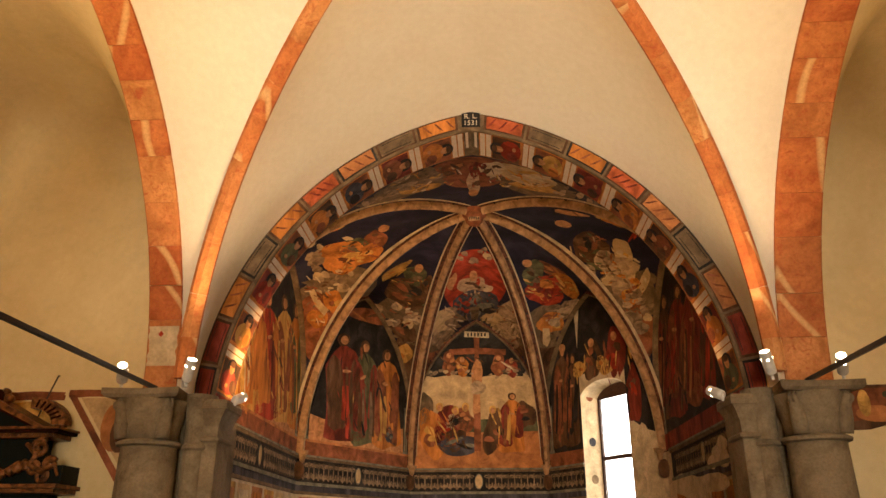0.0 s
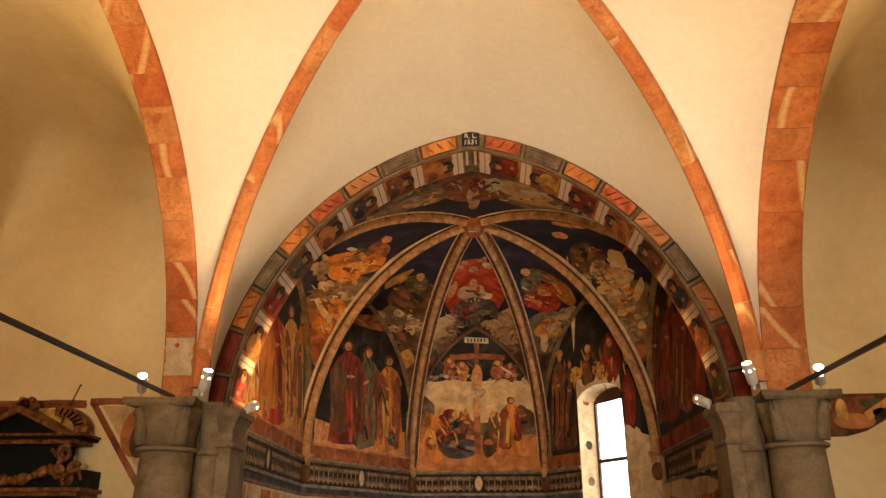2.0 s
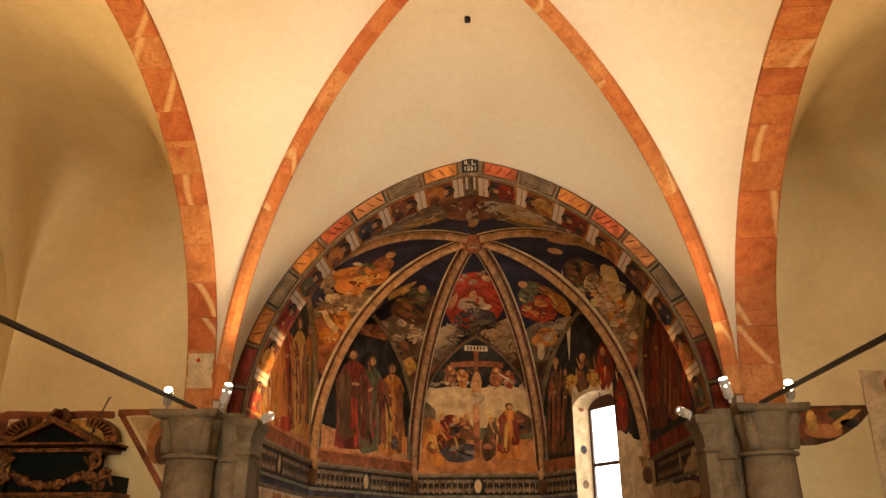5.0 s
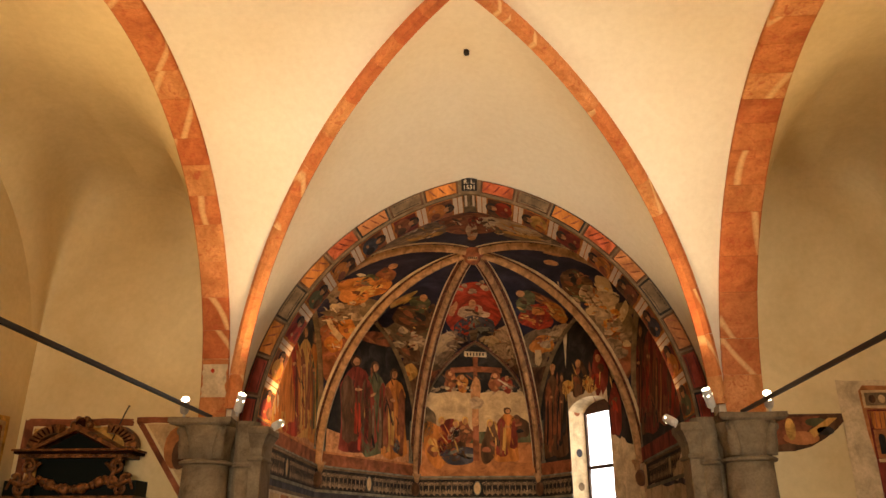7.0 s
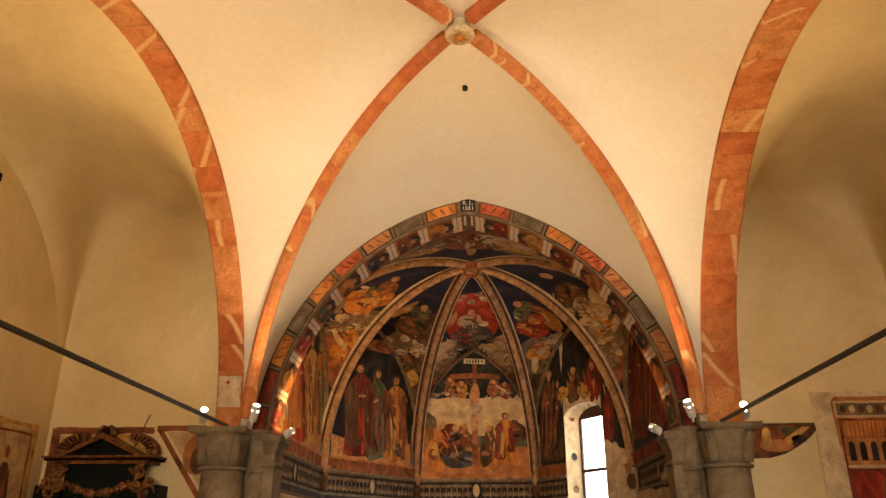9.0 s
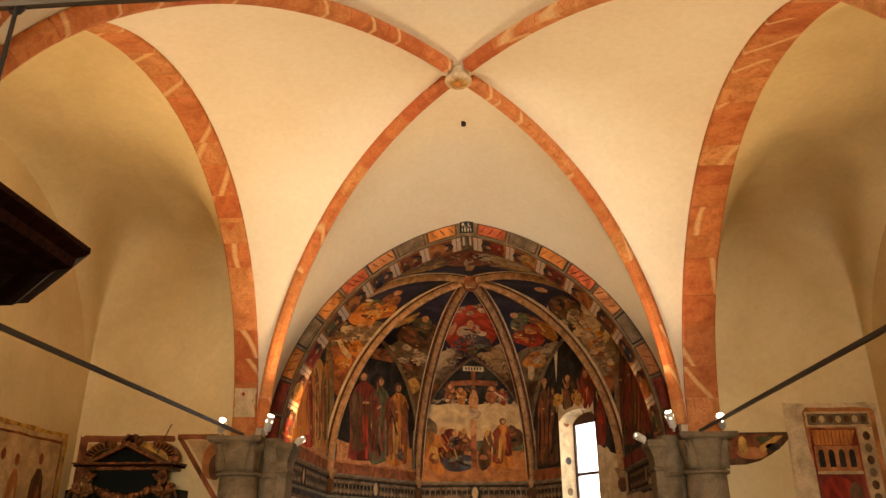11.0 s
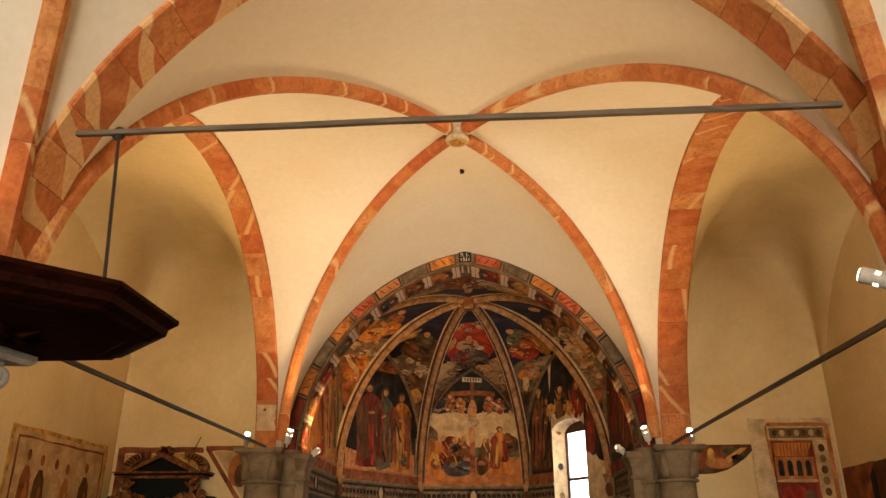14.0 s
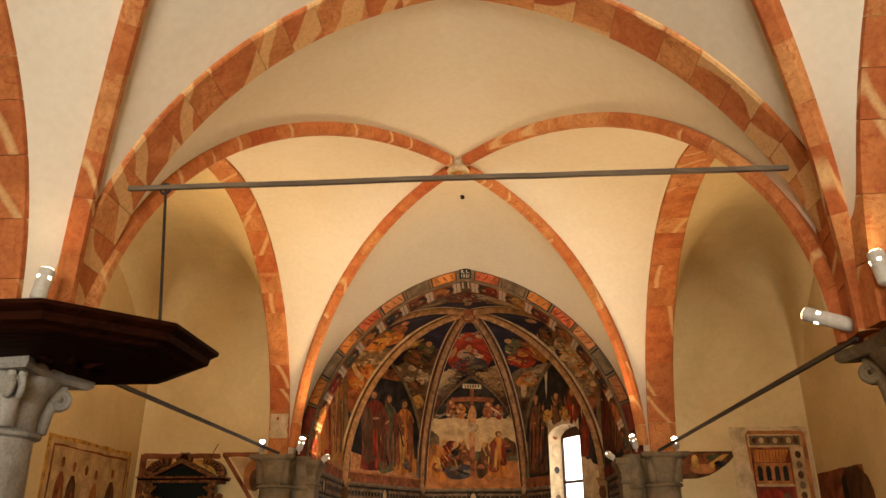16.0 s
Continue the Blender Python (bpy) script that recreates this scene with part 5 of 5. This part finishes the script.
for x, y, w, h, n, cols, turn in (
        (607, 455, 90, 60, 18, ("rust", "gold", "brown", "orange"), -15), (580, 505, 80, 60, 20, ("cream", "rust", "cloud", "brown"), 5),
        (575, 560, 60, 80, 14, ("orange", "pale", "rust"), 40), (722, 520, 80, 60, 18, ("brown", "gold", "green", "rust"), 20),
        (705, 562, 90, 40, 18, ("cream", "rust", "cloud", "brown"), 10), (846, 545, 70, 70, 18, ("stonegrey", "blue", "taupe", "black"), 75),
        (800, 575, 60, 80, 16, ("cream", "cloud", "rust", "taupe"), 30), (893, 575, 60, 80, 16, ("cream", "cloud", "rust", "taupe"), -30)):
    brushwork(f, "web", x, y, w, h, n, cols, turn)
for x, y, w, h, n, cols, turn in (
        (970, 510, 90, 60, 20, ("red", "orange", "brown", "gold"), 35), (1000, 558, 90, 40, 16, ("cream", "cloud", "rust", "taupe"), -15),
        (1050, 445, 80, 70, 20, ("green", "brown", "pale", "rust"), 40), (1100, 490, 90, 80, 22, ("cream", "cloud", "taupe", "orange"), 30),
        (740, 322, 130, 34, 22, ("cream", "gold", "taupe", "orange"), -16), (935, 316, 130, 34, 22, ("cream", "gold", "taupe", "orange"), 14),
        (838, 305, 110, 40, 18, ("deepred", "cream", "orange", "brown"), 60)):
    brushwork(f, "web", x, y, w, h, n, cols, turn)
for i, on, x, y, w, h, n, cols, turn in (
        (2, "mid", 800, 765, 90, 60, 8, ("orange", "brown", "gold", "deepred"), 60), (2, "mid", 890, 760, 70, 70, 6, ("orange", "brown", "gold"), 75),
        (2, "mid", 845, 645, 170, 24, 8, ("cream", "rust", "brown", "skin"), 30),
        (1, "mid_left", 645, 690, 110, 150, 26, ("rust", "brown", "gold", "black", "deepred"), 85), (0, "left", 480, 640, 100, 190, 34, ("rust", "gold", "brown", "orange", "deepred"), 88),
        (3, "mid_right", 1060, 640, 130, 70, 20, ("rust", "brown", "gold", "deepred"), 80), (4, "right", 1210, 620, 90, 200, 30, ("rust", "brown", "black", "deepred", "red"), 88)):
    brushwork(lunettes[i], on, x, y, w, h, n, cols, turn, 22, 0.12)

# soffit of the chancel arch: busts as plain ovals between white fillets
def soffit_patch(sx, u0, u1, d0, d1, mat, name, lift=0.004, oval=False, n=14):
    bm = bmesh.new()
    if oval:
        cu, cd = (u0 + u1) / 2, (d0 + d1) / 2
        vs = [bm.verts.new(chancel_at(cu + (u1 - u0) / 2 * math.cos(t), sx, INSET + lift, cd + (d1 - d0) / 2 * math.sin(t))) for t in [2 * math.pi * k / n for k in range(n)]]
        c = bm.verts.new(chancel_at(cu, sx, INSET + lift, cd))
        for k in range(n):
            bm.faces.new((c, vs[k], vs[(k + 1) % n]))
    else:
        rows = [[bm.verts.new(chancel_at(u0 + (u1 - u0) * k / 4, sx, INSET + lift, y)) for y in (d0, d1)] for k in range(5)]
        for a, b in zip(rows, rows[1:]):
            bm.faces.new((a[0], a[1], b[1], b[0]))
    return part(name, bm, PIG[mat] if isinstance(mat, str) else mat, arch)


COATS = ["deepred", "ochre", "red", "green", "orange", "blue", "rust", "orange"]
for sx in (-1, 1):
    k = 8
    for i in range(k):
        a, b = 0.06 + 0.92 * i / k, 0.06 + 0.92 * (i + 1) / k
        soffit_patch(sx, a, b, 0.03, 0.60, "orange", "soffit_field", 0.002)
        for q in (0.0, 0.016):
            soffit_patch(sx, b - 0.032 + q, b - 0.019 + q, 0.03, 0.58, M_WHITE, "white_fillet", 0.006)
        soffit_patch(sx, a + 0.006, b - 0.036, 0.05, 0.59, ["brown", "rust", "deepred", "rust"][(i + (sx > 0)) % 4], "dark_field", 0.005)
        soffit_patch(sx, a + 0.002, a + 0.060, 0.07, 0.56, COATS[(i + (sx > 0) * 3) % 8], "coat_shape", 0.008, True)
        soffit_patch(sx, a + 0.010, a + 0.040, 0.34, 0.56, DEEPER[COATS[(i + (sx > 0) * 3) % 8]], "fold", 0.009, True)
        soffit_patch(sx, a + 0.046, a + 0.086, 0.17, 0.47, "black", "dark_oval", 0.007, True)
        soffit_patch(sx, a + 0.050, a + 0.078, 0.24, 0.40, "skin", "pale_oval", 0.012, True)
        soffit_patch(sx, a + 0.066, a + 0.081, 0.23, 0.41, "brown", "dark_oval", 0.014, True)
        soffit_patch(sx, a + 0.016, a + 0.026, 0.20, 0.30, "skin", "pale_patch", 0.012, True)
    soffit_patch(sx, 0.0, 0.055, 0.02, 0.6, "deepred", "foot_field", 0.003)
soffit_patch(1, 0.985, 0.992, 0.03, 0.4, M_WHITE, "white_fillet", 0.006)
soffit_patch(-1, 0.985, 0.992, 0.03, 0.4, M_WHITE, "white_fillet", 0.006)
# fleck of bare plaster and painted patches at the feet of the arcade arches, window reveal roundels
A, d, inn, ln = wall_frames[3]
for z, c in ((4.25, "rust"), (3.4, "blue"), (2.72, "taupe")):
    bm = bmesh.new()
    o0 = WIN[0]
    vs = []
    for k in range(12):
        t = 2 * math.pi * k / 12
        ox = 0.2 + 0.075 * math.cos(t)
        vs.append(bm.verts.new(wpt(o0 + 0.06 * ox / 0.45 + 0.006, z + 0.085 * math.sin(t), ox)))
    bm.faces.new(vs)
    part("reveal_roundel", bm, PIG[c], win)
# ---------- aisle ends: altar piece, wall paintings ----------
def extrude_xz(bm, outline, y0, y1):
    """A slab from an outline in x and z between two depths."""
    f = [bm.verts.new((x, y0, z)) for x, z in outline]
    b = [bm.verts.new((x, y1, z)) for x, z in outline]
    bm.faces.new(f), bm.faces.new(b[::-1])
    n = len(f)
    for i in range(n):
        bm.faces.new((f[i], b[i], b[(i + 1) % n], f[(i + 1) % n]))
    return bm


def scroll_curl(bm, cx, cz, y, size, turn=0.0, flip=1, thick=0.03, loops=1.6):
    pts, rad = [], []
    for i in range(26):
        q = i / 25
        a = turn + flip * q * loops * 2 * math.pi
        r = size * (1 - 0.78 * q)
        pts.append((cx + r * math.cos(a), y, cz + r * math.sin(a)))
        rad.append(thick * (1 - 0.45 * q))
    return tube(bm, pts, rad, 8)


AX, AY = -4.71, -0.40
altar = thing("altar_piece", "black and gilded carved wooden altar top against the wall", "altar")
bm = bmesh.new()
extrude_xz(bm, [(AX - 0.62, 0.0), (AX + 0.62, 0.0), (AX + 0.62, 2.04), (AX - 0.62, 2.04)], AY - 0.28, AY + 0.015)
part("altar_body", bm, M_GREENBLACK, altar)
for x0, x1, z0, z1, yy, m in ((AX - 0.80, AX + 0.80, 2.04, 2.08, 0.40, M_GILT), (AX - 0.84, AX + 0.84, 2.08, 2.12, 0.44, M_GILT), (AX - 0.80, AX - 0.46, 2.12, 2.30, 0.30, M_GREENBLACK), (AX + 0.46, AX + 0.80, 2.12, 2.30, 0.30, M_GREENBLACK),
                              (AX - 0.48, AX + 0.48, 2.12, 2.56, 0.22, M_GREENBLACK), (AX - 0.66, AX + 0.66, 2.555, 2.60, 0.32, M_GILT), (AX - 0.72, AX + 0.72, 2.60, 2.63, 0.36, M_DARKWOOD), (AX - 0.74, AX + 0.74, 2.63, 2.655, 0.38, M_GILT)):
    bm = bmesh.new()
    box(bm, x0, x1, AY - yy, AY + 0.012, z0, z1, 0.006)
    part("cornice" if m is M_GILT else "panel_block", bm, m, altar)
bm = bmesh.new()
extrude_xz(bm, [(AX - 0.46, 2.655), (AX + 0.46, 2.655), (AX, 2.88)], AY - 0.24, AY)
part("pediment_field", bm, M_GREENBLACK, altar)
for sg in (-1, 1):
    bm = bmesh.new()
    extrude_xz(bm, [(AX + sg * 0.56, 2.655), (AX + sg * 0.42, 2.655), (AX, 2.87), (AX, 2.945)], AY - 0.34, AY)
    part("pediment_rake", bm, M_GILT, altar)
    bm = bmesh.new()
    extrude_xz(bm, [(AX + sg * 0.46, 2.66), (AX + sg * 0.415, 2.66), (AX, 2.855), (AX, 2.872)], AY - 0.36, AY - 0.33)
    part("pediment_bead", bm, M_DARKWOOD, altar)
    # curved broken ears
    bm = bmesh.new()
    arcs = [(AX + sg * (0.30 + 0.38 * math.sin(t)), 2.70 + 0.27 * math.cos(t)) for t in [k * 0.16 for k in range(11)]]
    inner = [(AX + sg * (0.30 + 0.24 * math.sin(t)), 2.70 + 0.16 * math.cos(t)) for t in [k * 0.16 for k in range(10, -1, -1)]]
    extrude_xz(bm, arcs + inner, AY - 0.20, AY - 0.06)
    part("scrolled_ear", bm, M_GILT, altar)
    for k in range(6):
        t = 0.25 + k * 0.2
        bm = bmesh.new()
        tube(bm, [(AX + sg * (0.30 + 0.25 * math.sin(t)), AY - 0.205, 2.70 + 0.17 * math.cos(t)), (AX + sg * (0.30 + 0.35 * math.sin(t)), AY - 0.205, 2.70 + 0.245 * math.cos(t))], 0.010, 6)
        part("ear_flute", bm, M_DARKWOOD, altar)
    bm = bmesh.new()
    scroll_curl(bm, AX + sg * 0.62, 2.70, AY - 0.16, 0.055, 0.0, -sg, 0.022)
    part("ear_volute", bm, M_GILT, altar, smooth=True)
    # side consoles and foliage
    for dx, z, sz, tn, fl in ((0.54, 2.46, 0.085, 1.0, 1), (0.50, 2.27, 0.07, 3.4, -1), (0.66, 2.31, 0.06, 0.5, 1), (0.60, 2.20, 0.07, 2.2, -1)):
        bm = bmesh.new()
        scroll_curl(bm, AX + sg * dx, z, AY - 0.29, sz, tn if sg > 0 else math.pi - tn, fl * sg, 0.030)
        part("console_scroll", bm, M_GILT, altar, smooth=True)
    bm = bmesh.new()
    tube(bm, [(AX + sg * x, AY - 0.30, z) for x, z in ((0.40, 2.50), (0.52, 2.40), (0.47, 2.30), (0.60, 2.24), (0.72, 2.30), (0.76, 2.20))], [0.02, 0.035, 0.032, 0.035, 0.03, 0.015], 8)
    part("foliage_stem", bm, M_GILT, altar, smooth=True)
# crest
for dx, z, sz in ((0.0, 2.965, 0.075), (-0.09, 2.945, 0.055), (0.09, 2.945, 0.055), (-0.05, 3.01, 0.045), (0.05, 3.01, 0.045)):
    bm = bmesh.new()
    bmesh.ops.create_icosphere(bm, subdivisions=2, radius=sz)
    for v in bm.verts:
        v.co *= 1 + 0.14 * math.sin(v.co.x * 70) * math.cos(v.co.z * 60)
    bmesh.ops.translate(bm, vec=(AX + dx, AY - 0.24, z), verts=bm.verts[:])
    part("crest_leaf", bm, M_GILT if dx else M_DARKWOOD, altar, smooth=True)
# gilded swag of rounded leaves under the dark panel
for k in range(13):
    t = -1 + 2 * k / 12
    bm = bmesh.new()
    bmesh.ops.create_icosphere(bm, subdivisions=2, radius=0.040 + 0.012 * (k % 3))
    for v in bm.verts:
        v.co *= 1 + 0.18 * math.sin(v.co.x * 80 + k) * math.cos(v.co.z * 70)
    bmesh.ops.translate(bm, vec=(AX + 0.40 * t, AY - 0.26, 2.20 + 0.12 * t * t), verts=bm.verts[:])
    part("swag_leaf", bm, M_GILT, altar, smooth=True)
for k in range(18):
    bm = bmesh.new()
    bmesh.ops.create_icosphere(bm, subdivisions=1, radius=0.013)
    bmesh.ops.translate(bm, vec=(AX - 0.6 + 1.2 * k / 17, AY - 0.325, 2.578), verts=bm.verts[:])
    part("bead", bm, M_GILT, altar)
stick = thing("wall_rod", "thin iron rod leaning out behind the altar top", "rod")
bm = bmesh.new()
tube(bm, [(-4.42, -0.42, 2.80), (-4.30, -0.50, 3.02), (-4.20, -0.56, 3.19), (-4.185, -0.57, 3.18)], 0.008, 6)
part("rod_shaft", bm, M_IRON, stick)


def coat(th, plane, outline, mat, name, lift=0.004):
    """A flat coat of colour on an aisle wall. plane: ('y', value) or ('x', value); outline in the wall's own metres."""
    ax, val, sg = plane
    bm = bmesh.new()
    vs = []
    for a, z in outline:
        vs.append(bm.verts.new((a, val + sg * lift, z) if ax == "y" else (val + sg * lift, a, z)))
    f = bm.faces.new(vs)
    bmesh.ops.triangulate(bm, faces=[f])
    return part(name, bm, PIG[mat] if isinstance(mat, str) else mat, th)


def rect(a0, a1, z0, z1, jag=0.0, n=5):
    """A rectangle with slightly broken edges."""
    pts = [(a0 + (a1 - a0) * k / n, z0) for k in range(n)] + [(a1, z0 + (z1 - z0) * k / n) for k in range(n)] + [(a1 + (a0 - a1) * k / n, z1) for k in range(n)] + [(a0, z1 + (z0 - z1) * k / n) for k in range(n)]
    return [(a + RND.uniform(-jag, jag), z + RND.uniform(-jag, jag)) for a, z in pts]


def oval(a, z, w, h, n=14):
    return [(a + w / 2 * math.cos(2 * math.pi * k / n), z + h / 2 * math.sin(2 * math.pi * k / n)) for k in range(n)]


def drape(a, z0, z1, w):
    h = z1 - z0
    return [(a - w * 0.5, z0), (a + w * 0.5, z0 + 0.01), (a + w * 0.46, z0 + h * 0.45), (a + w * 0.30, z0 + h * 0.78), (a + w * 0.12, z0 + h * 0.86), (a - w * 0.12, z0 + h * 0.86), (a - w * 0.34, z0 + h * 0.74), (a - w * 0.42, z0 + h * 0.4)]


END, NORTH, SOUTH = ("y", -0.38, -1), ("x", -AISLE, 1), ("x", AISLE, -1)
# framed scene on the north wall
fr = thing("wall_painting", "faded framed wall painting of standing draped shapes", "fresco", kind="structure")
coat(fr, NORTH, rect(-3.15, -0.62, 1.3, 3.05, 0.012, 9), "gold", "painted_frame", 0.003)
coat(fr, NORTH, rect(-3.09, -0.68, 1.3, 2.99, 0.01, 9), "pale", "painted_mount", 0.005)
coat(fr, NORTH, rect(-3.00, -0.74, 1.3, 2.93, 0.01, 9), "rust", "painted_line", 0.007)
coat(fr, NORTH, rect(-2.97, -0.78, 1.3, 2.90, 0.01, 9), "pale", "painted_field", 0.009)
for a, z1, w, c in ((-2.70, 2.76, 0.34, "rust"), (-2.38, 2.72, 0.36, "brown"), (-2.02, 2.70, 0.36, "pale"), (-1.72, 2.66, 0.30, "earth"), (-1.20, 2.72, 0.40, "brown")):
    coat(fr, NORTH, drape(a, 1.4, z1, w), c, "draped_shape", 0.012)
    coat(fr, NORTH, drape(a + w * 0.1, 1.4, z1 - 0.25, w * 0.4), LIGHTER.get(c, "pale"), "fold", 0.014)
    coat(fr, NORTH, oval(a, z1 - 0.06, 0.10, 0.15), "rust", "dark_oval", 0.016)
# older frame strips behind the altar and beside the pier
fr = thing("wall_painting", "remains of brown painted frame lines on plaster", "fresco", kind="structure")
coat(fr, END, rect(-5.55, -4.20, 2.97, 3.06, 0.012, 8), "rust", "painted_line", 0.003)
coat(fr, END, rect(-5.60, -5.48, 1.6, 3.06, 0.012, 8), "rust", "painted_line", 0.0035)
coat(fr, END, rect(-5.46, -4.25, 1.6, 2.955, 0.012, 8), "gold", "painted_field", 0.002)
coat(fr, END, rect(-4.16, -3.50, 3.00, 3.075, 0.006, 6), "rust", "painted_line", 0.003)
coat(fr, END, [(-4.16, 3.02), (-4.08, 3.02), (-3.44, 2.14), (-3.50, 2.10)], "rust", "painted_line", 0.004)
coat(fr, END, [(-4.02, 2.99), (-3.50, 2.99), (-3.50, 2.28)], "pale", "painted_field", 0.0025)
coat(fr, END, oval(-3.62, 2.70, 0.30, 0.50), "earth", "draped_shape", 0.006)
coat(fr, END, oval(-3.56, 2.62, 0.2, 0.36), "brown", "fold", 0.008)
# half-moon fragment beside the south pier
fr = thing("fresco_fragment", "dark half-moon fresco fragment on bare plaster", "fresco", kind="structure")
arc_pts = [(3.40, 3.035), (4.36, 3.04), (4.37, 2.95), (4.28, 2.86), (4.12, 2.75), (3.95, 2.66), (3.75, 2.61), (3.40, 2.60)]
coat(fr, END, arc_pts, "brown", "fragment_ground", 0.006)
coat(fr, END, [(3.42, 3.0), (4.1, 3.01), (3.95, 2.85), (3.7, 2.70), (3.42, 2.66)], "rust", "fragment_field", 0.009)
coat(fr, END, oval(3.74, 2.86, 0.12, 0.26), "gold", "pale_shape", 0.012)
coat(fr, END, oval(3.85, 2.76, 0.42, 0.16), "earth", "draped_shape", 0.011)
coat(fr, END, [(3.95, 2.84), (4.2, 2.99), (4.3, 2.99), (4.0, 2.76)], "ochre", "wing", 0.012)
coat(fr, END, oval(4.05, 2.94, 0.26, 0.10), "green", "draped_shape", 0.0105)
coat(fr, END, oval(4.14, 2.84, 0.2, 0.1), "black", "dark_shape", 0.012)
# framed building scene
fr = thing("wall_painting", "wall painting of a red building under an ornamented border", "fresco", kind="structure")
coat(fr, END, rect(4.36, 5.62, 1.2, 3.43, 0.01, 8), "cream", "repaired_plaster", 0.002)
coat(fr, END, [(4.60, 3.30), (4.66, 3.37), (5.0, 3.36), (5.3, 3.37), (5.54, 3.35), (5.57, 3.30), (5.57, 1.2), (4.72, 1.2), (4.70, 2.2), (4.66, 2.5), (4.62, 2.8)], "earth", "painted_frame", 0.005)
coat(fr, END, rect(4.63, 5.50, 3.10, 3.31, 0.006), "pale", "ornament_border", 0.008)
coat(fr, END, rect(4.66, 5.47, 3.13, 3.28, 0.004), "taupe", "ornament_field", 0.010)
for k in range(7):
    coat(fr, END, oval(4.74 + 0.11 * k, 3.205, 0.08, 0.10), "pale" if k % 2 else "brown", "ornament", 0.013)
coat(fr, END, rect(5.30, 5.50, 1.3, 3.10, 0.006), "pale", "ornament_border", 0.008)
for k in range(9):
    coat(fr, END, oval(5.40, 2.98 - 0.16 * k, 0.10, 0.12), "taupe" if k % 2 else "brown", "ornament", 0.012)
coat(fr, END, rect(4.66, 5.28, 1.3, 3.08, 0.006), "deepred", "painted_field", 0.0075)
coat(fr, END, [(4.66, 3.06), (5.26, 3.06), (5.18, 2.86), (4.70, 2.86)], "orange", "painted_roof", 0.011)
for k in range(11):
    a = 4.68 + 0.052 * k
    coat(fr, END, [(a, 3.05), (a + 0.012, 3.05), (a + 0.005, 2.87), (a - 0.008, 2.87)], "rust", "roof_line", 0.014)
coat(fr, END, rect(4.68, 5.26, 2.52, 2.85, 0.005), "earth", "painted_storey", 0.011)
for k in range(4):
    a = 4.76 + 0.135 * k
    coat(fr, END, [(a - 0.04, 2.57), (a + 0.04, 2.57), (a + 0.04, 2.75), (a + 0.028, 2.79), (a, 2.805), (a - 0.028, 2.79), (a - 0.04, 2.75)], "black", "painted_window", 0.015)
coat(fr, END, rect(4.68, 5.27, 2.48, 2.52, 0.003), "pale", "painted_string", 0.012)
coat(fr, END, oval(4.92, 2.25, 0.40, 0.42), "red", "draped_shape", 0.012)
coat(fr, END, [(5.04, 1.3), (5.22, 1.3), (5.22, 2.28), (5.18, 2.36), (5.13, 2.38), (5.08, 2.36), (5.04, 2.28)], "brown", "painted_door", 0.014)
# south wall niche: its shaded hollow put into flat dark coats over brown paint
fr = thing("wall_niche", "dark brown arched painted niche on the south wall", "niche", kind="structure")
coat(fr, SOUTH, rect(-2.0, -0.40, 1.2, 2.68, 0.012, 7), "rust", "painted_field", 0.003)
coat(fr, SOUTH, [(-2.2, 1.2), (-2.2, 2.3), (-2.1, 2.5), (-1.85, 2.66), (-1.55, 2.68), (-1.35, 2.62), (-1.25, 2.45), (-1.22, 1.2)], "brown", "niche_field", 0.006)
coat(fr, SOUTH, [(-1.42, 1.2), (-1.42, 2.5), (-1.34, 2.6), (-1.25, 2.5), (-1.22, 1.2)], "black", "niche_shadow_line", 0.009)
